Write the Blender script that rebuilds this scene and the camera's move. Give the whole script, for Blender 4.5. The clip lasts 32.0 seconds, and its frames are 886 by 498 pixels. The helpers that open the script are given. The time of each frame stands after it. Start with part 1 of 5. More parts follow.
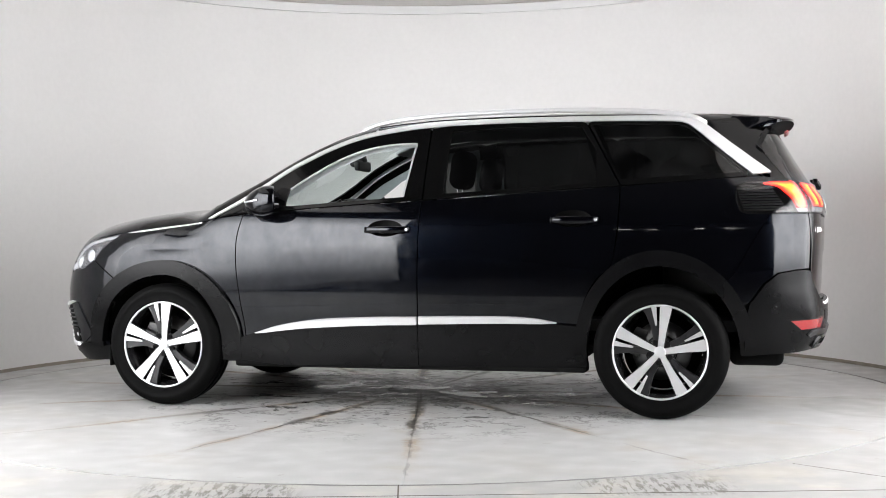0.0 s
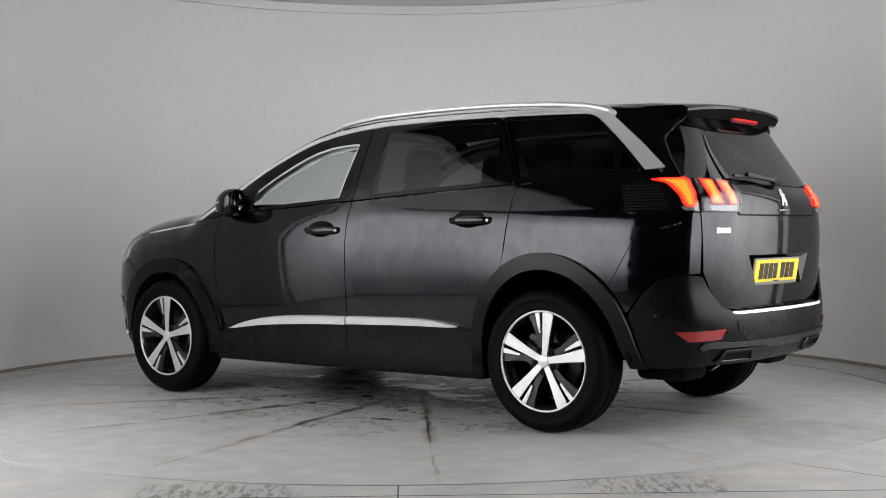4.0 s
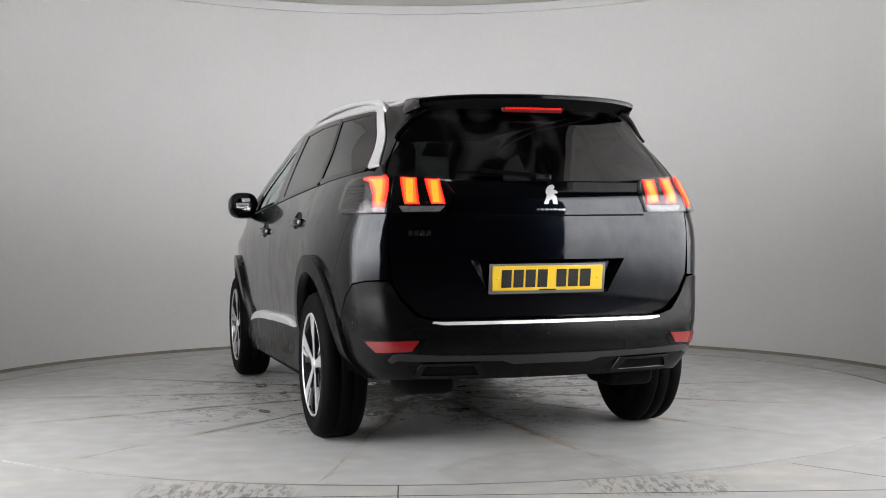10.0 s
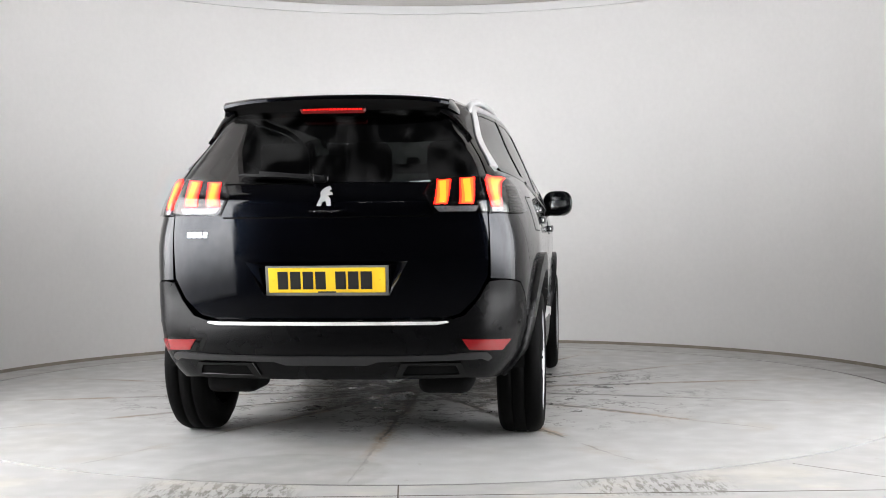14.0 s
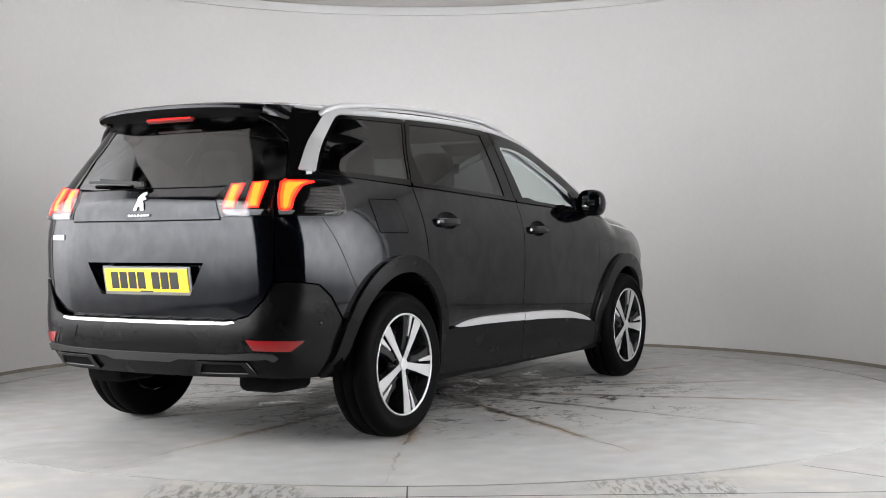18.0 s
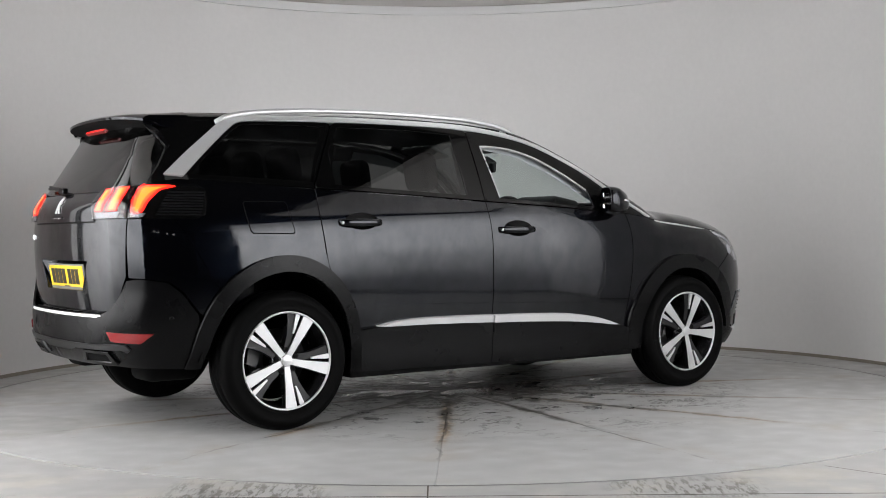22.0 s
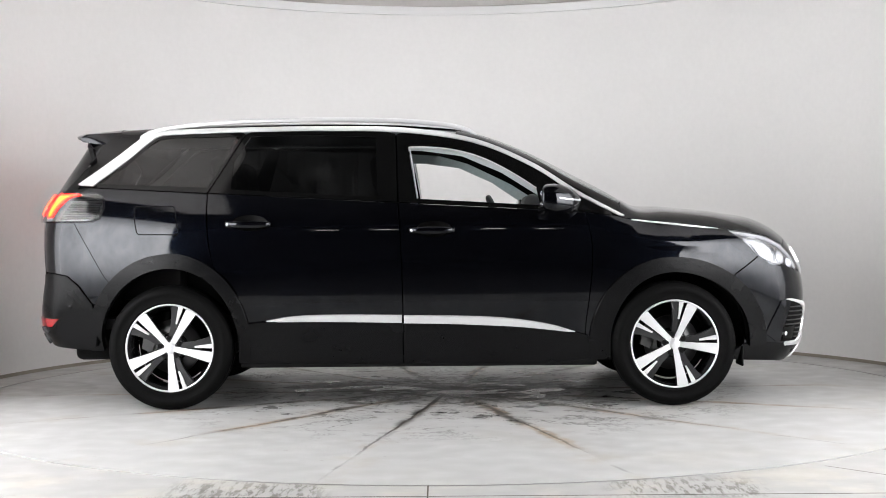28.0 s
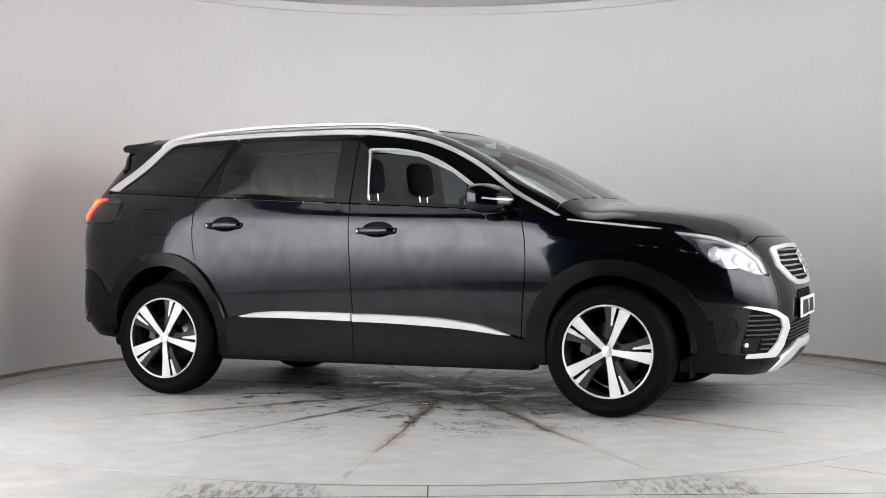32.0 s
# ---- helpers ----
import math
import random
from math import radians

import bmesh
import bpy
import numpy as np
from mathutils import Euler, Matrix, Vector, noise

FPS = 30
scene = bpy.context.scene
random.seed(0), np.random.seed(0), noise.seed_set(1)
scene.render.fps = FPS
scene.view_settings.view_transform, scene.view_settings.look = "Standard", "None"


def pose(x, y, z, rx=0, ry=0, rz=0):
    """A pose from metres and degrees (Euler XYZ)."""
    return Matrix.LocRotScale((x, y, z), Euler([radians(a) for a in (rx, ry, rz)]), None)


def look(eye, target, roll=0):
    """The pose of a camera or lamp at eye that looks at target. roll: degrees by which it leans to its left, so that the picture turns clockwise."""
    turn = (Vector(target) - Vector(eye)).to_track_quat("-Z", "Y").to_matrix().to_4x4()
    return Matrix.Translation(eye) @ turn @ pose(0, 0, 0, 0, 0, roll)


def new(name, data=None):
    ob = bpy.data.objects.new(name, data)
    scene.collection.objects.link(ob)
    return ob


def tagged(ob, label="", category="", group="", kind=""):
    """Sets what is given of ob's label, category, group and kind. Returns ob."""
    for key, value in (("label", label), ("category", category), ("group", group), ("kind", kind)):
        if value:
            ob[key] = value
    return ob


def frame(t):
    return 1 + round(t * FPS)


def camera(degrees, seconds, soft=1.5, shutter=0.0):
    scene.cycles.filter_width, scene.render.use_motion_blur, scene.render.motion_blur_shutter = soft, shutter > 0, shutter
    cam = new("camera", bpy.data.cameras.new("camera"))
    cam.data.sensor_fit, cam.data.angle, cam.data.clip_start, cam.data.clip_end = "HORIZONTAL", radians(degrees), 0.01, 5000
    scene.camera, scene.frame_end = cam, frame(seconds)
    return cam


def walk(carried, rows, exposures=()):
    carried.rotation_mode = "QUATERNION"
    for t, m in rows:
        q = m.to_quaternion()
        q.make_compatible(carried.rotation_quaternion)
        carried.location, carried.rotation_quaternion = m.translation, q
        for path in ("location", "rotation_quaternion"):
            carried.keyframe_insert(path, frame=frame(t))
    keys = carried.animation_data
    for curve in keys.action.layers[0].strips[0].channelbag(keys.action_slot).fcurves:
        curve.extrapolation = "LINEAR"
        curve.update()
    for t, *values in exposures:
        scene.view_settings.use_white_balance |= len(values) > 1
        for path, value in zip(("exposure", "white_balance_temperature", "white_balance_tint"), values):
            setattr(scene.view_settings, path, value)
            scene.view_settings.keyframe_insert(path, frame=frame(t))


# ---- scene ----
from mathutils.geometry import delaunay_2d_cdt

# ---- camera: on a stand before the booth, with one small pan to its left ----
cam = camera(39.45, 32.0, 0.95)
EYE = (0.0, -7.758, 0.980)
LENS = 784 / math.tan(radians(39.45) / 2)


def aim(pan, lift=0.0):
    yaw, dip = 0.01914 - pan / LENS, -0.0127 - lift / LENS
    return look(EYE, (EYE[0] + 10 * math.sin(yaw), EYE[1] + 10 * math.cos(yaw), EYE[2] + 10 * math.tan(dip)), -0.519)


PANS = ((0, 0, 0), (8, 0, 0), (16.0, 0, 0), (16.5, 0, 0), (17, 11, 3), (17.5, 16, 2), (18, 16, 2), (18.5, 14, 1.5), (19, 16, 2.5), (19.6, 16, 3),
        (20, 44, 3), (20.5, 46, 3), (21, 54, 3), (21.5, 56, 3), (22, 52.5, 1.5), (22.5, 52.5, 1.5), (25, 52.5, 1.5), (32, 52.5, 1.5))
EXPOSURES = ((0, -0.540), (1, -0.630), (2, -1.010), (3.5, -1.340), (6, -1.542), (7, -1.333), (8, -1.340), (9, -1.297), (10, -1.115), (11, -0.879), (13, -0.748), (14.5, -0.612), (17, -0.941), (19, -0.887), (20, -0.750), (21, -0.964), (22, -1.296), (23, -1.398), (25, -1.105), (28, -0.594), (30, -0.560), (31, -0.605), (32, -0.890))
walk(cam, [(t, aim(p, -l)) for t, p, l in PANS], EXPOSURES)
# ---- world and lights ----
world = bpy.data.worlds.new("world")
scene.world = world
world.use_nodes = True
world.node_tree.nodes["Background"].inputs["Color"].default_value = (0.6, 0.65, 0.7, 1)
world.node_tree.nodes["Background"].inputs["Strength"].default_value = 0.02
PANEL_GLOW, FILL_WATTS = ((18.5, 17.0, 10.0, 2.0), (18.0, 15.5, 8.5, 1.6)), 40.0


# ---- materials ----
def material(name, color, rough=0.5, metal=0.0, coat=0.0, spec=0.5, grain=0.0, grain_scale=60.0, bump=0.0, bump_scale=200.0, rough_var=0.0,
             blotch=0.0, blotch_scale=3.0, coat_rough=0.03, random_tone=0.0, coat_ior=1.5):
    """A surface with tone variation at two scales, uneven gloss and fine relief, in metres of the thing's own space."""
    m = bpy.data.materials.new(name)
    m.use_nodes = True
    nt = m.node_tree
    nodes, link = nt.nodes, nt.links.new
    b = nodes["Principled BSDF"]
    b.inputs["Base Color"].default_value = (*color, 1)
    b.inputs["Roughness"].default_value = rough
    b.inputs["Metallic"].default_value = metal
    b.inputs["Coat Weight"].default_value = coat
    b.inputs["Coat Roughness"].default_value = coat_rough
    b.inputs["Coat IOR"].default_value = coat_ior
    b.inputs["Specular IOR Level"].default_value = spec
    coord = nodes.new("ShaderNodeTexCoord")

    def noise_at(scale, detail=4.0):
        n = nodes.new("ShaderNodeTexNoise")
        n.inputs["Scale"].default_value = scale
        n.inputs["Detail"].default_value = detail
        link(coord.outputs["Object"], n.inputs["Vector"])
        return n.outputs["Fac"]

    def span(fac, low, high):
        r = nodes.new("ShaderNodeMapRange")
        r.inputs["From Min"].default_value, r.inputs["From Max"].default_value = 0.3, 0.7
        r.inputs["To Min"].default_value, r.inputs["To Max"].default_value = low, high
        link(fac, r.inputs["Value"])
        return r.outputs["Result"]

    def times(a, c):
        k = nodes.new("ShaderNodeMath")
        k.operation = "MULTIPLY"
        link(a, k.inputs[0])
        link(c, k.inputs[1])
        return k.outputs[0]

    tone = None
    if grain:
        tone = span(noise_at(grain_scale), 1 - grain, 1 + grain)
    if blotch:
        big = span(noise_at(blotch_scale, 6.0), 1 - blotch, 1 + blotch)
        tone = times(tone, big) if tone else big
    if random_tone:
        info = nodes.new("ShaderNodeObjectInfo")
        r = nodes.new("ShaderNodeMapRange")
        r.inputs["To Min"].default_value, r.inputs["To Max"].default_value = 1 - random_tone, 1 + random_tone
        link(info.outputs["Random"], r.inputs["Value"])
        tone = times(tone, r.outputs["Result"]) if tone else r.outputs["Result"]
    if tone:
        v = nodes.new("ShaderNodeVectorMath")
        v.operation = "SCALE"
        v.inputs[0].default_value = color
        link(tone, v.inputs["Scale"])
        link(v.outputs["Vector"], b.inputs["Base Color"])
    if rough_var:
        link(span(noise_at(7.0, 8.0), max(0.0, rough - rough_var), rough + rough_var), b.inputs["Roughness"])
    if bump:
        k = nodes.new("ShaderNodeBump")
        k.inputs["Strength"].default_value = bump
        k.inputs["Distance"].default_value = 0.002
        link(noise_at(bump_scale), k.inputs["Height"])
        link(k.outputs["Normal"], b.inputs["Normal"])
    return m


def glowing(name, color, strength):
    m = bpy.data.materials.new(name)
    m.use_nodes = True
    b = m.node_tree.nodes["Principled BSDF"]
    b.inputs["Base Color"].default_value = (*color, 1)
    b.inputs["Emission Color"].default_value = (*color, 1)
    b.inputs["Emission Strength"].default_value = strength
    b.inputs["Roughness"].default_value = 0.4
    return m


def tinted_glass(name, color, dust=0.0):
    """Thin clear glass: it lets light straight through, dimmed by its tint, and mirrors by its angle."""
    m = bpy.data.materials.new(name)
    m.use_nodes = True
    nt = m.node_tree
    nt.nodes.remove(nt.nodes["Principled BSDF"])
    clear, gloss = nt.nodes.new("ShaderNodeBsdfTransparent"), nt.nodes.new("ShaderNodeBsdfGlossy")
    mix, edge, power, span = (nt.nodes.new("ShaderNode" + k) for k in ("MixShader", "LayerWeight", "Math", "MapRange"))
    edge.inputs["Blend"].default_value = 0.5
    power.operation, power.inputs[1].default_value = "POWER", 4.0
    span.inputs["To Min"].default_value, span.inputs["To Max"].default_value = 0.045, 0.95
    clear.inputs["Color"].default_value = (*color, 1)
    gloss.inputs["Roughness"].default_value = 0.02
    nt.links.new(edge.outputs["Facing"], power.inputs[0])
    nt.links.new(power.outputs[0], span.inputs["Value"])
    nt.links.new(span.outputs["Result"], mix.inputs[0])
    nt.links.new(clear.outputs[0], mix.inputs[1])
    nt.links.new(gloss.outputs[0], mix.inputs[2])
    shown = mix.outputs[0]
    if dust:
        coord, smear, film, white, over = (nt.nodes.new("ShaderNode" + k) for k in ("TexCoord", "TexNoise", "MapRange", "BsdfDiffuse", "MixShader"))
        smear.inputs["Scale"].default_value, smear.inputs["Detail"].default_value, smear.inputs["Distortion"].default_value = 3.5, 6.0, 1.5
        film.inputs["From Min"].default_value, film.inputs["From Max"].default_value = 0.48, 0.66
        film.inputs["To Max"].default_value = dust
        white.inputs["Color"].default_value = (0.5, 0.5, 0.5, 1)
        nt.links.new(coord.outputs["Object"], smear.inputs["Vector"])
        nt.links.new(smear.outputs["Fac"], film.inputs["Value"])
        nt.links.new(film.outputs["Result"], over.inputs[0])
        nt.links.new(shown, over.inputs[1])
        nt.links.new(white.outputs[0], over.inputs[2])
        shown = over.outputs[0]
    nt.links.new(shown, nt.nodes["Material Output"].inputs["Surface"])
    return m


M_WALL = material("matt white painted wall", (0.726, 0.719, 0.713), 0.75, grain=0.015, grain_scale=25, blotch=0.02, blotch_scale=1.2, bump=0.1, bump_scale=90)
M_CEIL = material("cream ceiling paint", (0.76, 0.73, 0.71), 0.8, grain=0.02)
M_SEAL = material("beige sealant", (0.26, 0.23, 0.19), 0.7, grain=0.12, grain_scale=8)
M_TRIM = material("white metal edge trim", (0.70, 0.70, 0.70), 0.4)
M_DARK = material("dark workshop wall", (0.02, 0.02, 0.022), 0.9, grain=0.1, grain_scale=3)


def panel_glow(near, far, width):
    """Diffuser of a light panel: bright across its middle, fading softly towards its foot and its head, and from one side to the other."""
    m = glowing("light panel diffuser", (0.985, 0.985, 1.0), near)
    nt = m.node_tree
    coord, sep, foot, head, along, both, scale = (nt.nodes.new("ShaderNode" + k) for k in ("TexCoord", "SeparateXYZ", "MapRange", "MapRange", "MapRange", "Math", "Math"))
    for node, a, b, lo, hi in ((foot, 0.15, 1.05, 0.03, 1.0), (head, 2.4, 3.3, 1.0, 0.3)):
        node.interpolation_type = "SMOOTHSTEP"
        node.inputs["From Min"].default_value, node.inputs["From Max"].default_value = a, b
        node.inputs["To Min"].default_value, node.inputs["To Max"].default_value = lo, hi
        nt.links.new(sep.outputs["Z"], node.inputs["Value"])
        nt.links.new(node.outputs["Result"], both.inputs[0 if node is foot else 1])
    nt.links.new(coord.outputs["Object"], sep.inputs[0])
    along.inputs["From Min"].default_value, along.inputs["From Max"].default_value = -width / 2, width / 2
    along.inputs["To Min"].default_value, along.inputs["To Max"].default_value = near, far
    nt.links.new(sep.outputs["X"], along.inputs["Value"])
    both.operation = scale.operation = "MULTIPLY"
    nt.links.new(both.outputs[0], scale.inputs[0])
    nt.links.new(along.outputs["Result"], scale.inputs[1])
    nt.links.new(scale.outputs[0], nt.nodes["Principled BSDF"].inputs["Emission Strength"])
    return m


M_FRAME = material("grey aluminium frame", (0.5, 0.5, 0.5), 0.4, 1.0)


def concrete(name, color, table):
    """Worn painted concrete with rust-brown and black dirt: along the radial joints of the turntable, or in scuffed
    bands before it. The turntable's dark middle also holds painted-in shade.
    """
    m = material(name, color, 0.45, grain=0.035, grain_scale=14, blotch=0.05, blotch_scale=1.7, rough_var=0.14, bump=0.12, bump_scale=60)
    nt = m.node_tree
    nodes, link = nt.nodes, nt.links.new
    b = nodes["Principled BSDF"]
    base = b.inputs["Base Color"].links[0].from_socket
    coord = nodes.new("ShaderNodeTexCoord").outputs["Object"]

    def calc(op, a, c=None):
        k = nodes.new("ShaderNodeMath")
        k.operation = op
        for i, v in enumerate((a, c)):
            if v is not None:
                if isinstance(v, (int, float)):
                    k.inputs[i].default_value = v
                else:
                    link(v, k.inputs[i])
        return k.outputs[0]

    def ramp(v, lo, hi):
        r = nodes.new("ShaderNodeMapRange")
        r.interpolation_type = "SMOOTHSTEP"
        r.inputs["From Min"].default_value, r.inputs["From Max"].default_value = min(lo, hi), max(lo, hi)
        r.inputs["To Min"].default_value, r.inputs["To Max"].default_value = (0, 1) if lo < hi else (1, 0)
        link(v, r.inputs["Value"])
        return r.outputs["Result"]

    def grit(scale, detail=6.0, stretch=(1, 1, 1), rough=0.6):
        v = nodes.new("ShaderNodeVectorMath")
        v.operation = "MULTIPLY"
        link(coord, v.inputs[0])
        v.inputs[1].default_value = stretch
        n = nodes.new("ShaderNodeTexNoise")
        n.inputs["Scale"].default_value, n.inputs["Detail"].default_value, n.inputs["Roughness"].default_value = scale, detail, rough
        link(v.outputs[0], n.inputs["Vector"])
        return n.outputs["Fac"]

    def lay(under, mask, tone):
        x = nodes.new("ShaderNodeMix")
        x.data_type = "RGBA"
        link(mask, x.inputs["Factor"])
        link(under, x.inputs["A"])
        x.inputs["B"].default_value = (*tone, 1)
        return x.outputs["Result"]

    sep = nodes.new("ShaderNodeSeparateXYZ")
    link(coord, sep.inputs[0])
    x, y = sep.outputs["X"], sep.outputs["Y"]
    specks = ramp(grit(11.0, 3.0), 0.69, 0.73)
    col = lay(base, calc("MULTIPLY", specks, 0.35), (0.22, 0.20, 0.17))
    if table:
        r = calc("SQRT", calc("ADD", calc("MULTIPLY", x, x), calc("MULTIPLY", y, y)))
        turn = calc("ADD", calc("ARCTAN2", y, x), radians(-182.0 + 720.0))
        fold = nodes.new("ShaderNodeMath")
        fold.operation = "WRAP"
        link(turn, fold.inputs[0])
        fold.inputs[1].default_value, fold.inputs[2].default_value = radians(360 / 28), radians(-360 / 28)
        aside = calc("MULTIPLY", fold.outputs[0], r)
        stray = calc("ADD", calc("MULTIPLY", calc("SUBTRACT", grit(2.0, 3.0), 0.5), 0.10), calc("MULTIPLY", calc("SUBTRACT", grit(15.0, 4.0), 0.5), 0.026))
        away = calc("ABSOLUTE", calc("ADD", aside, calc("MULTIPLY", stray, ramp(r, 0.2, 0.9))))
        dingy = ramp(grit(1.1, 5.0), 0.50, 0.68)
        col = lay(col, calc("MULTIPLY", dingy, 0.22), (0.36, 0.33, 0.27))
        patchy = ramp(grit(1.3, 2.0), 0.38, 0.52)
        middle = calc("MULTIPLY", ramp(r, 0.30, 0.7), ramp(r, 2.75, 1.7))
        broad = calc("ADD", away, calc("MULTIPLY", calc("SUBTRACT", grit(9.0), 0.5), 0.05))
        rust = calc("MULTIPLY", calc("MULTIPLY", ramp(broad, 0.050, 0.016), patchy), calc("MULTIPLY", middle, ramp(grit(22.0), 0.34, 0.48)))
        col = lay(col, calc("MULTIPLY", rust, 0.85), (0.30, 0.215, 0.13))
        halo = calc("MULTIPLY", ramp(away, 0.22, 0.02), ramp(grit(3.5), 0.48, 0.66))
        col = lay(col, calc("MULTIPLY", halo, 0.25), (0.38, 0.31, 0.22))
        present = ramp(calc("ADD", grit(2.6, 2.0), calc("MULTIPLY", r, -0.12)), 0.14, 0.26)
        crack = calc("MULTIPLY", ramp(calc("SUBTRACT", away, calc("MULTIPLY", ramp(r, 1.7, 0.5), 0.008)), 0.0115, 0.004), present)
        col = lay(col, calc("MULTIPLY", crack, calc("SUBTRACT", 0.93, calc("MULTIPLY", ramp(r, 1.3, 2.5), 0.55))), (0.045, 0.038, 0.03))
        # Black mould, denser towards the middle, where it also paints in the car's shade.
        near = calc("MULTIPLY", calc("SUBTRACT", 1.75, r), 0.13)
        mould_and_shade = ramp(calc("ADD", grit(4.6, 10.0, (1, 1.2, 1), 0.82), near), 0.63, 0.70)
        col = lay(col, calc("MULTIPLY", mould_and_shade, ramp(r, 2.0, 1.1)), (0.06, 0.055, 0.05))
        sooty = calc("MULTIPLY", calc("MULTIPLY", ramp(calc("ADD", away, calc("MULTIPLY", calc("SUBTRACT", grit(7.0), 0.5), 0.09)), 0.055, 0.016), ramp(grit(4.0, 6.0), 0.45, 0.51)), ramp(r, 2.2, 1.1))
        col = lay(col, calc("MULTIPLY", sooty, 0.9), (0.05, 0.045, 0.038))
        flecks = calc("MULTIPLY", ramp(calc("ADD", grit(13.0, 4.0), calc("MULTIPLY", near, 0.5)), 0.66, 0.70), ramp(r, 2.4, 1.3))
        col = lay(col, calc("MULTIPLY", flecks, 0.8), (0.10, 0.085, 0.065))
        px, py = calc("SUBTRACT", x, STAIN[0]), calc("SUBTRACT", y, STAIN[1])
        pd = calc("SQRT", calc("ADD", calc("MULTIPLY", px, px), calc("MULTIPLY", py, py)))
        damp = ramp(calc("ADD", pd, calc("MULTIPLY", calc("SUBTRACT", grit(3.0), 0.5), 0.14)), 0.47, 0.42)
        col = lay(col, calc("MULTIPLY", damp, 0.42), (0.24, 0.235, 0.22))
        vein = calc("MULTIPLY", ramp(calc("ABSOLUTE", calc("SUBTRACT", grit(2.4, 7.0, (1, 1, 1), 0.7), 0.5)), 0.020, 0.006), ramp(grit(1.9, 3.0), 0.44, 0.54))
        col = lay(col, calc("MULTIPLY", calc("MULTIPLY", vein, 0.9), ramp(r, 2.1, 1.4)), (0.05, 0.043, 0.035))
        # Wet patches near the middle; their dark tone also deepens shade under the car.
        wet_and_shade = calc("MULTIPLY", ramp(calc("ADD", grit(2.6, 8.0, (1, 1.3, 1), 0.68), calc("MULTIPLY", near, 0.45)), 0.56, 0.66), ramp(r, 1.75, 1.2))
        col = lay(col, calc("MULTIPLY", wet_and_shade, 0.40), (0.09, 0.085, 0.075))
        dry = b.inputs["Roughness"].links[0].from_socket
        link(calc("ADD", calc("MULTIPLY", dry, calc("SUBTRACT", 1.0, wet_and_shade)), calc("MULTIPLY", wet_and_shade, 0.22)), b.inputs["Roughness"])
    else:
        band = calc("MULTIPLY", ramp(y, -3.24, -3.14), ramp(y, -2.72, -2.98))
        for x0, x1 in ((-1.15, -0.42), (0.55, 1.25)):
            here = calc("MULTIPLY", ramp(x, x0, x0 + 0.15), ramp(x, x1, x1 - 0.15))
            scuff = ramp(grit(5.0, 8.0, (7.0, 1.2, 1), 0.75), 0.49, 0.55)
            col = lay(col, calc("MULTIPLY", calc("MULTIPLY", scuff, 0.92), calc("MULTIPLY", here, band)), (0.10, 0.095, 0.075))
        yellowed = calc("MULTIPLY", ramp(grit(2.3), 0.48, 0.66), ramp(y, -2.3, -2.9))
        col = lay(col, calc("MULTIPLY", yellowed, 0.4), (0.55, 0.51, 0.42))
    link(col, b.inputs["Base Color"])
    return m


# Dark tone that stands in for light falling off on the floor before the booth.
M_FLOOR_SHADE = material("dark floor tone for light falling off", (0.05, 0.05, 0.05), 0.7, grain=0.1, grain_scale=8, blotch=0.2)
STAIN = (-2.74, 0.22)
M_FLOOR = concrete("grey worn concrete", (0.357, 0.354, 0.346), False)
M_SLAB = concrete("grey worn turntable concrete", (0.387, 0.387, 0.381), True)
M_JOINT = material("dark dirt in the joints", (0.08, 0.065, 0.05), 0.9, grain=0.3)
# Near-black that paints the shade into the gap round the turntable.
M_GAP_SHADE = material("dark painted-in shade of the gap", (0.03, 0.028, 0.025), 0.9, grain=0.3, spec=0.1)
M_PAINT = material("black metallic car paint", (0.0008, 0.0008, 0.0012), 0.22, 0.0, coat=1.0, spec=0.05, rough_var=0.05, coat_rough=0.03, grain=0.2, grain_scale=400, coat_ior=1.41)


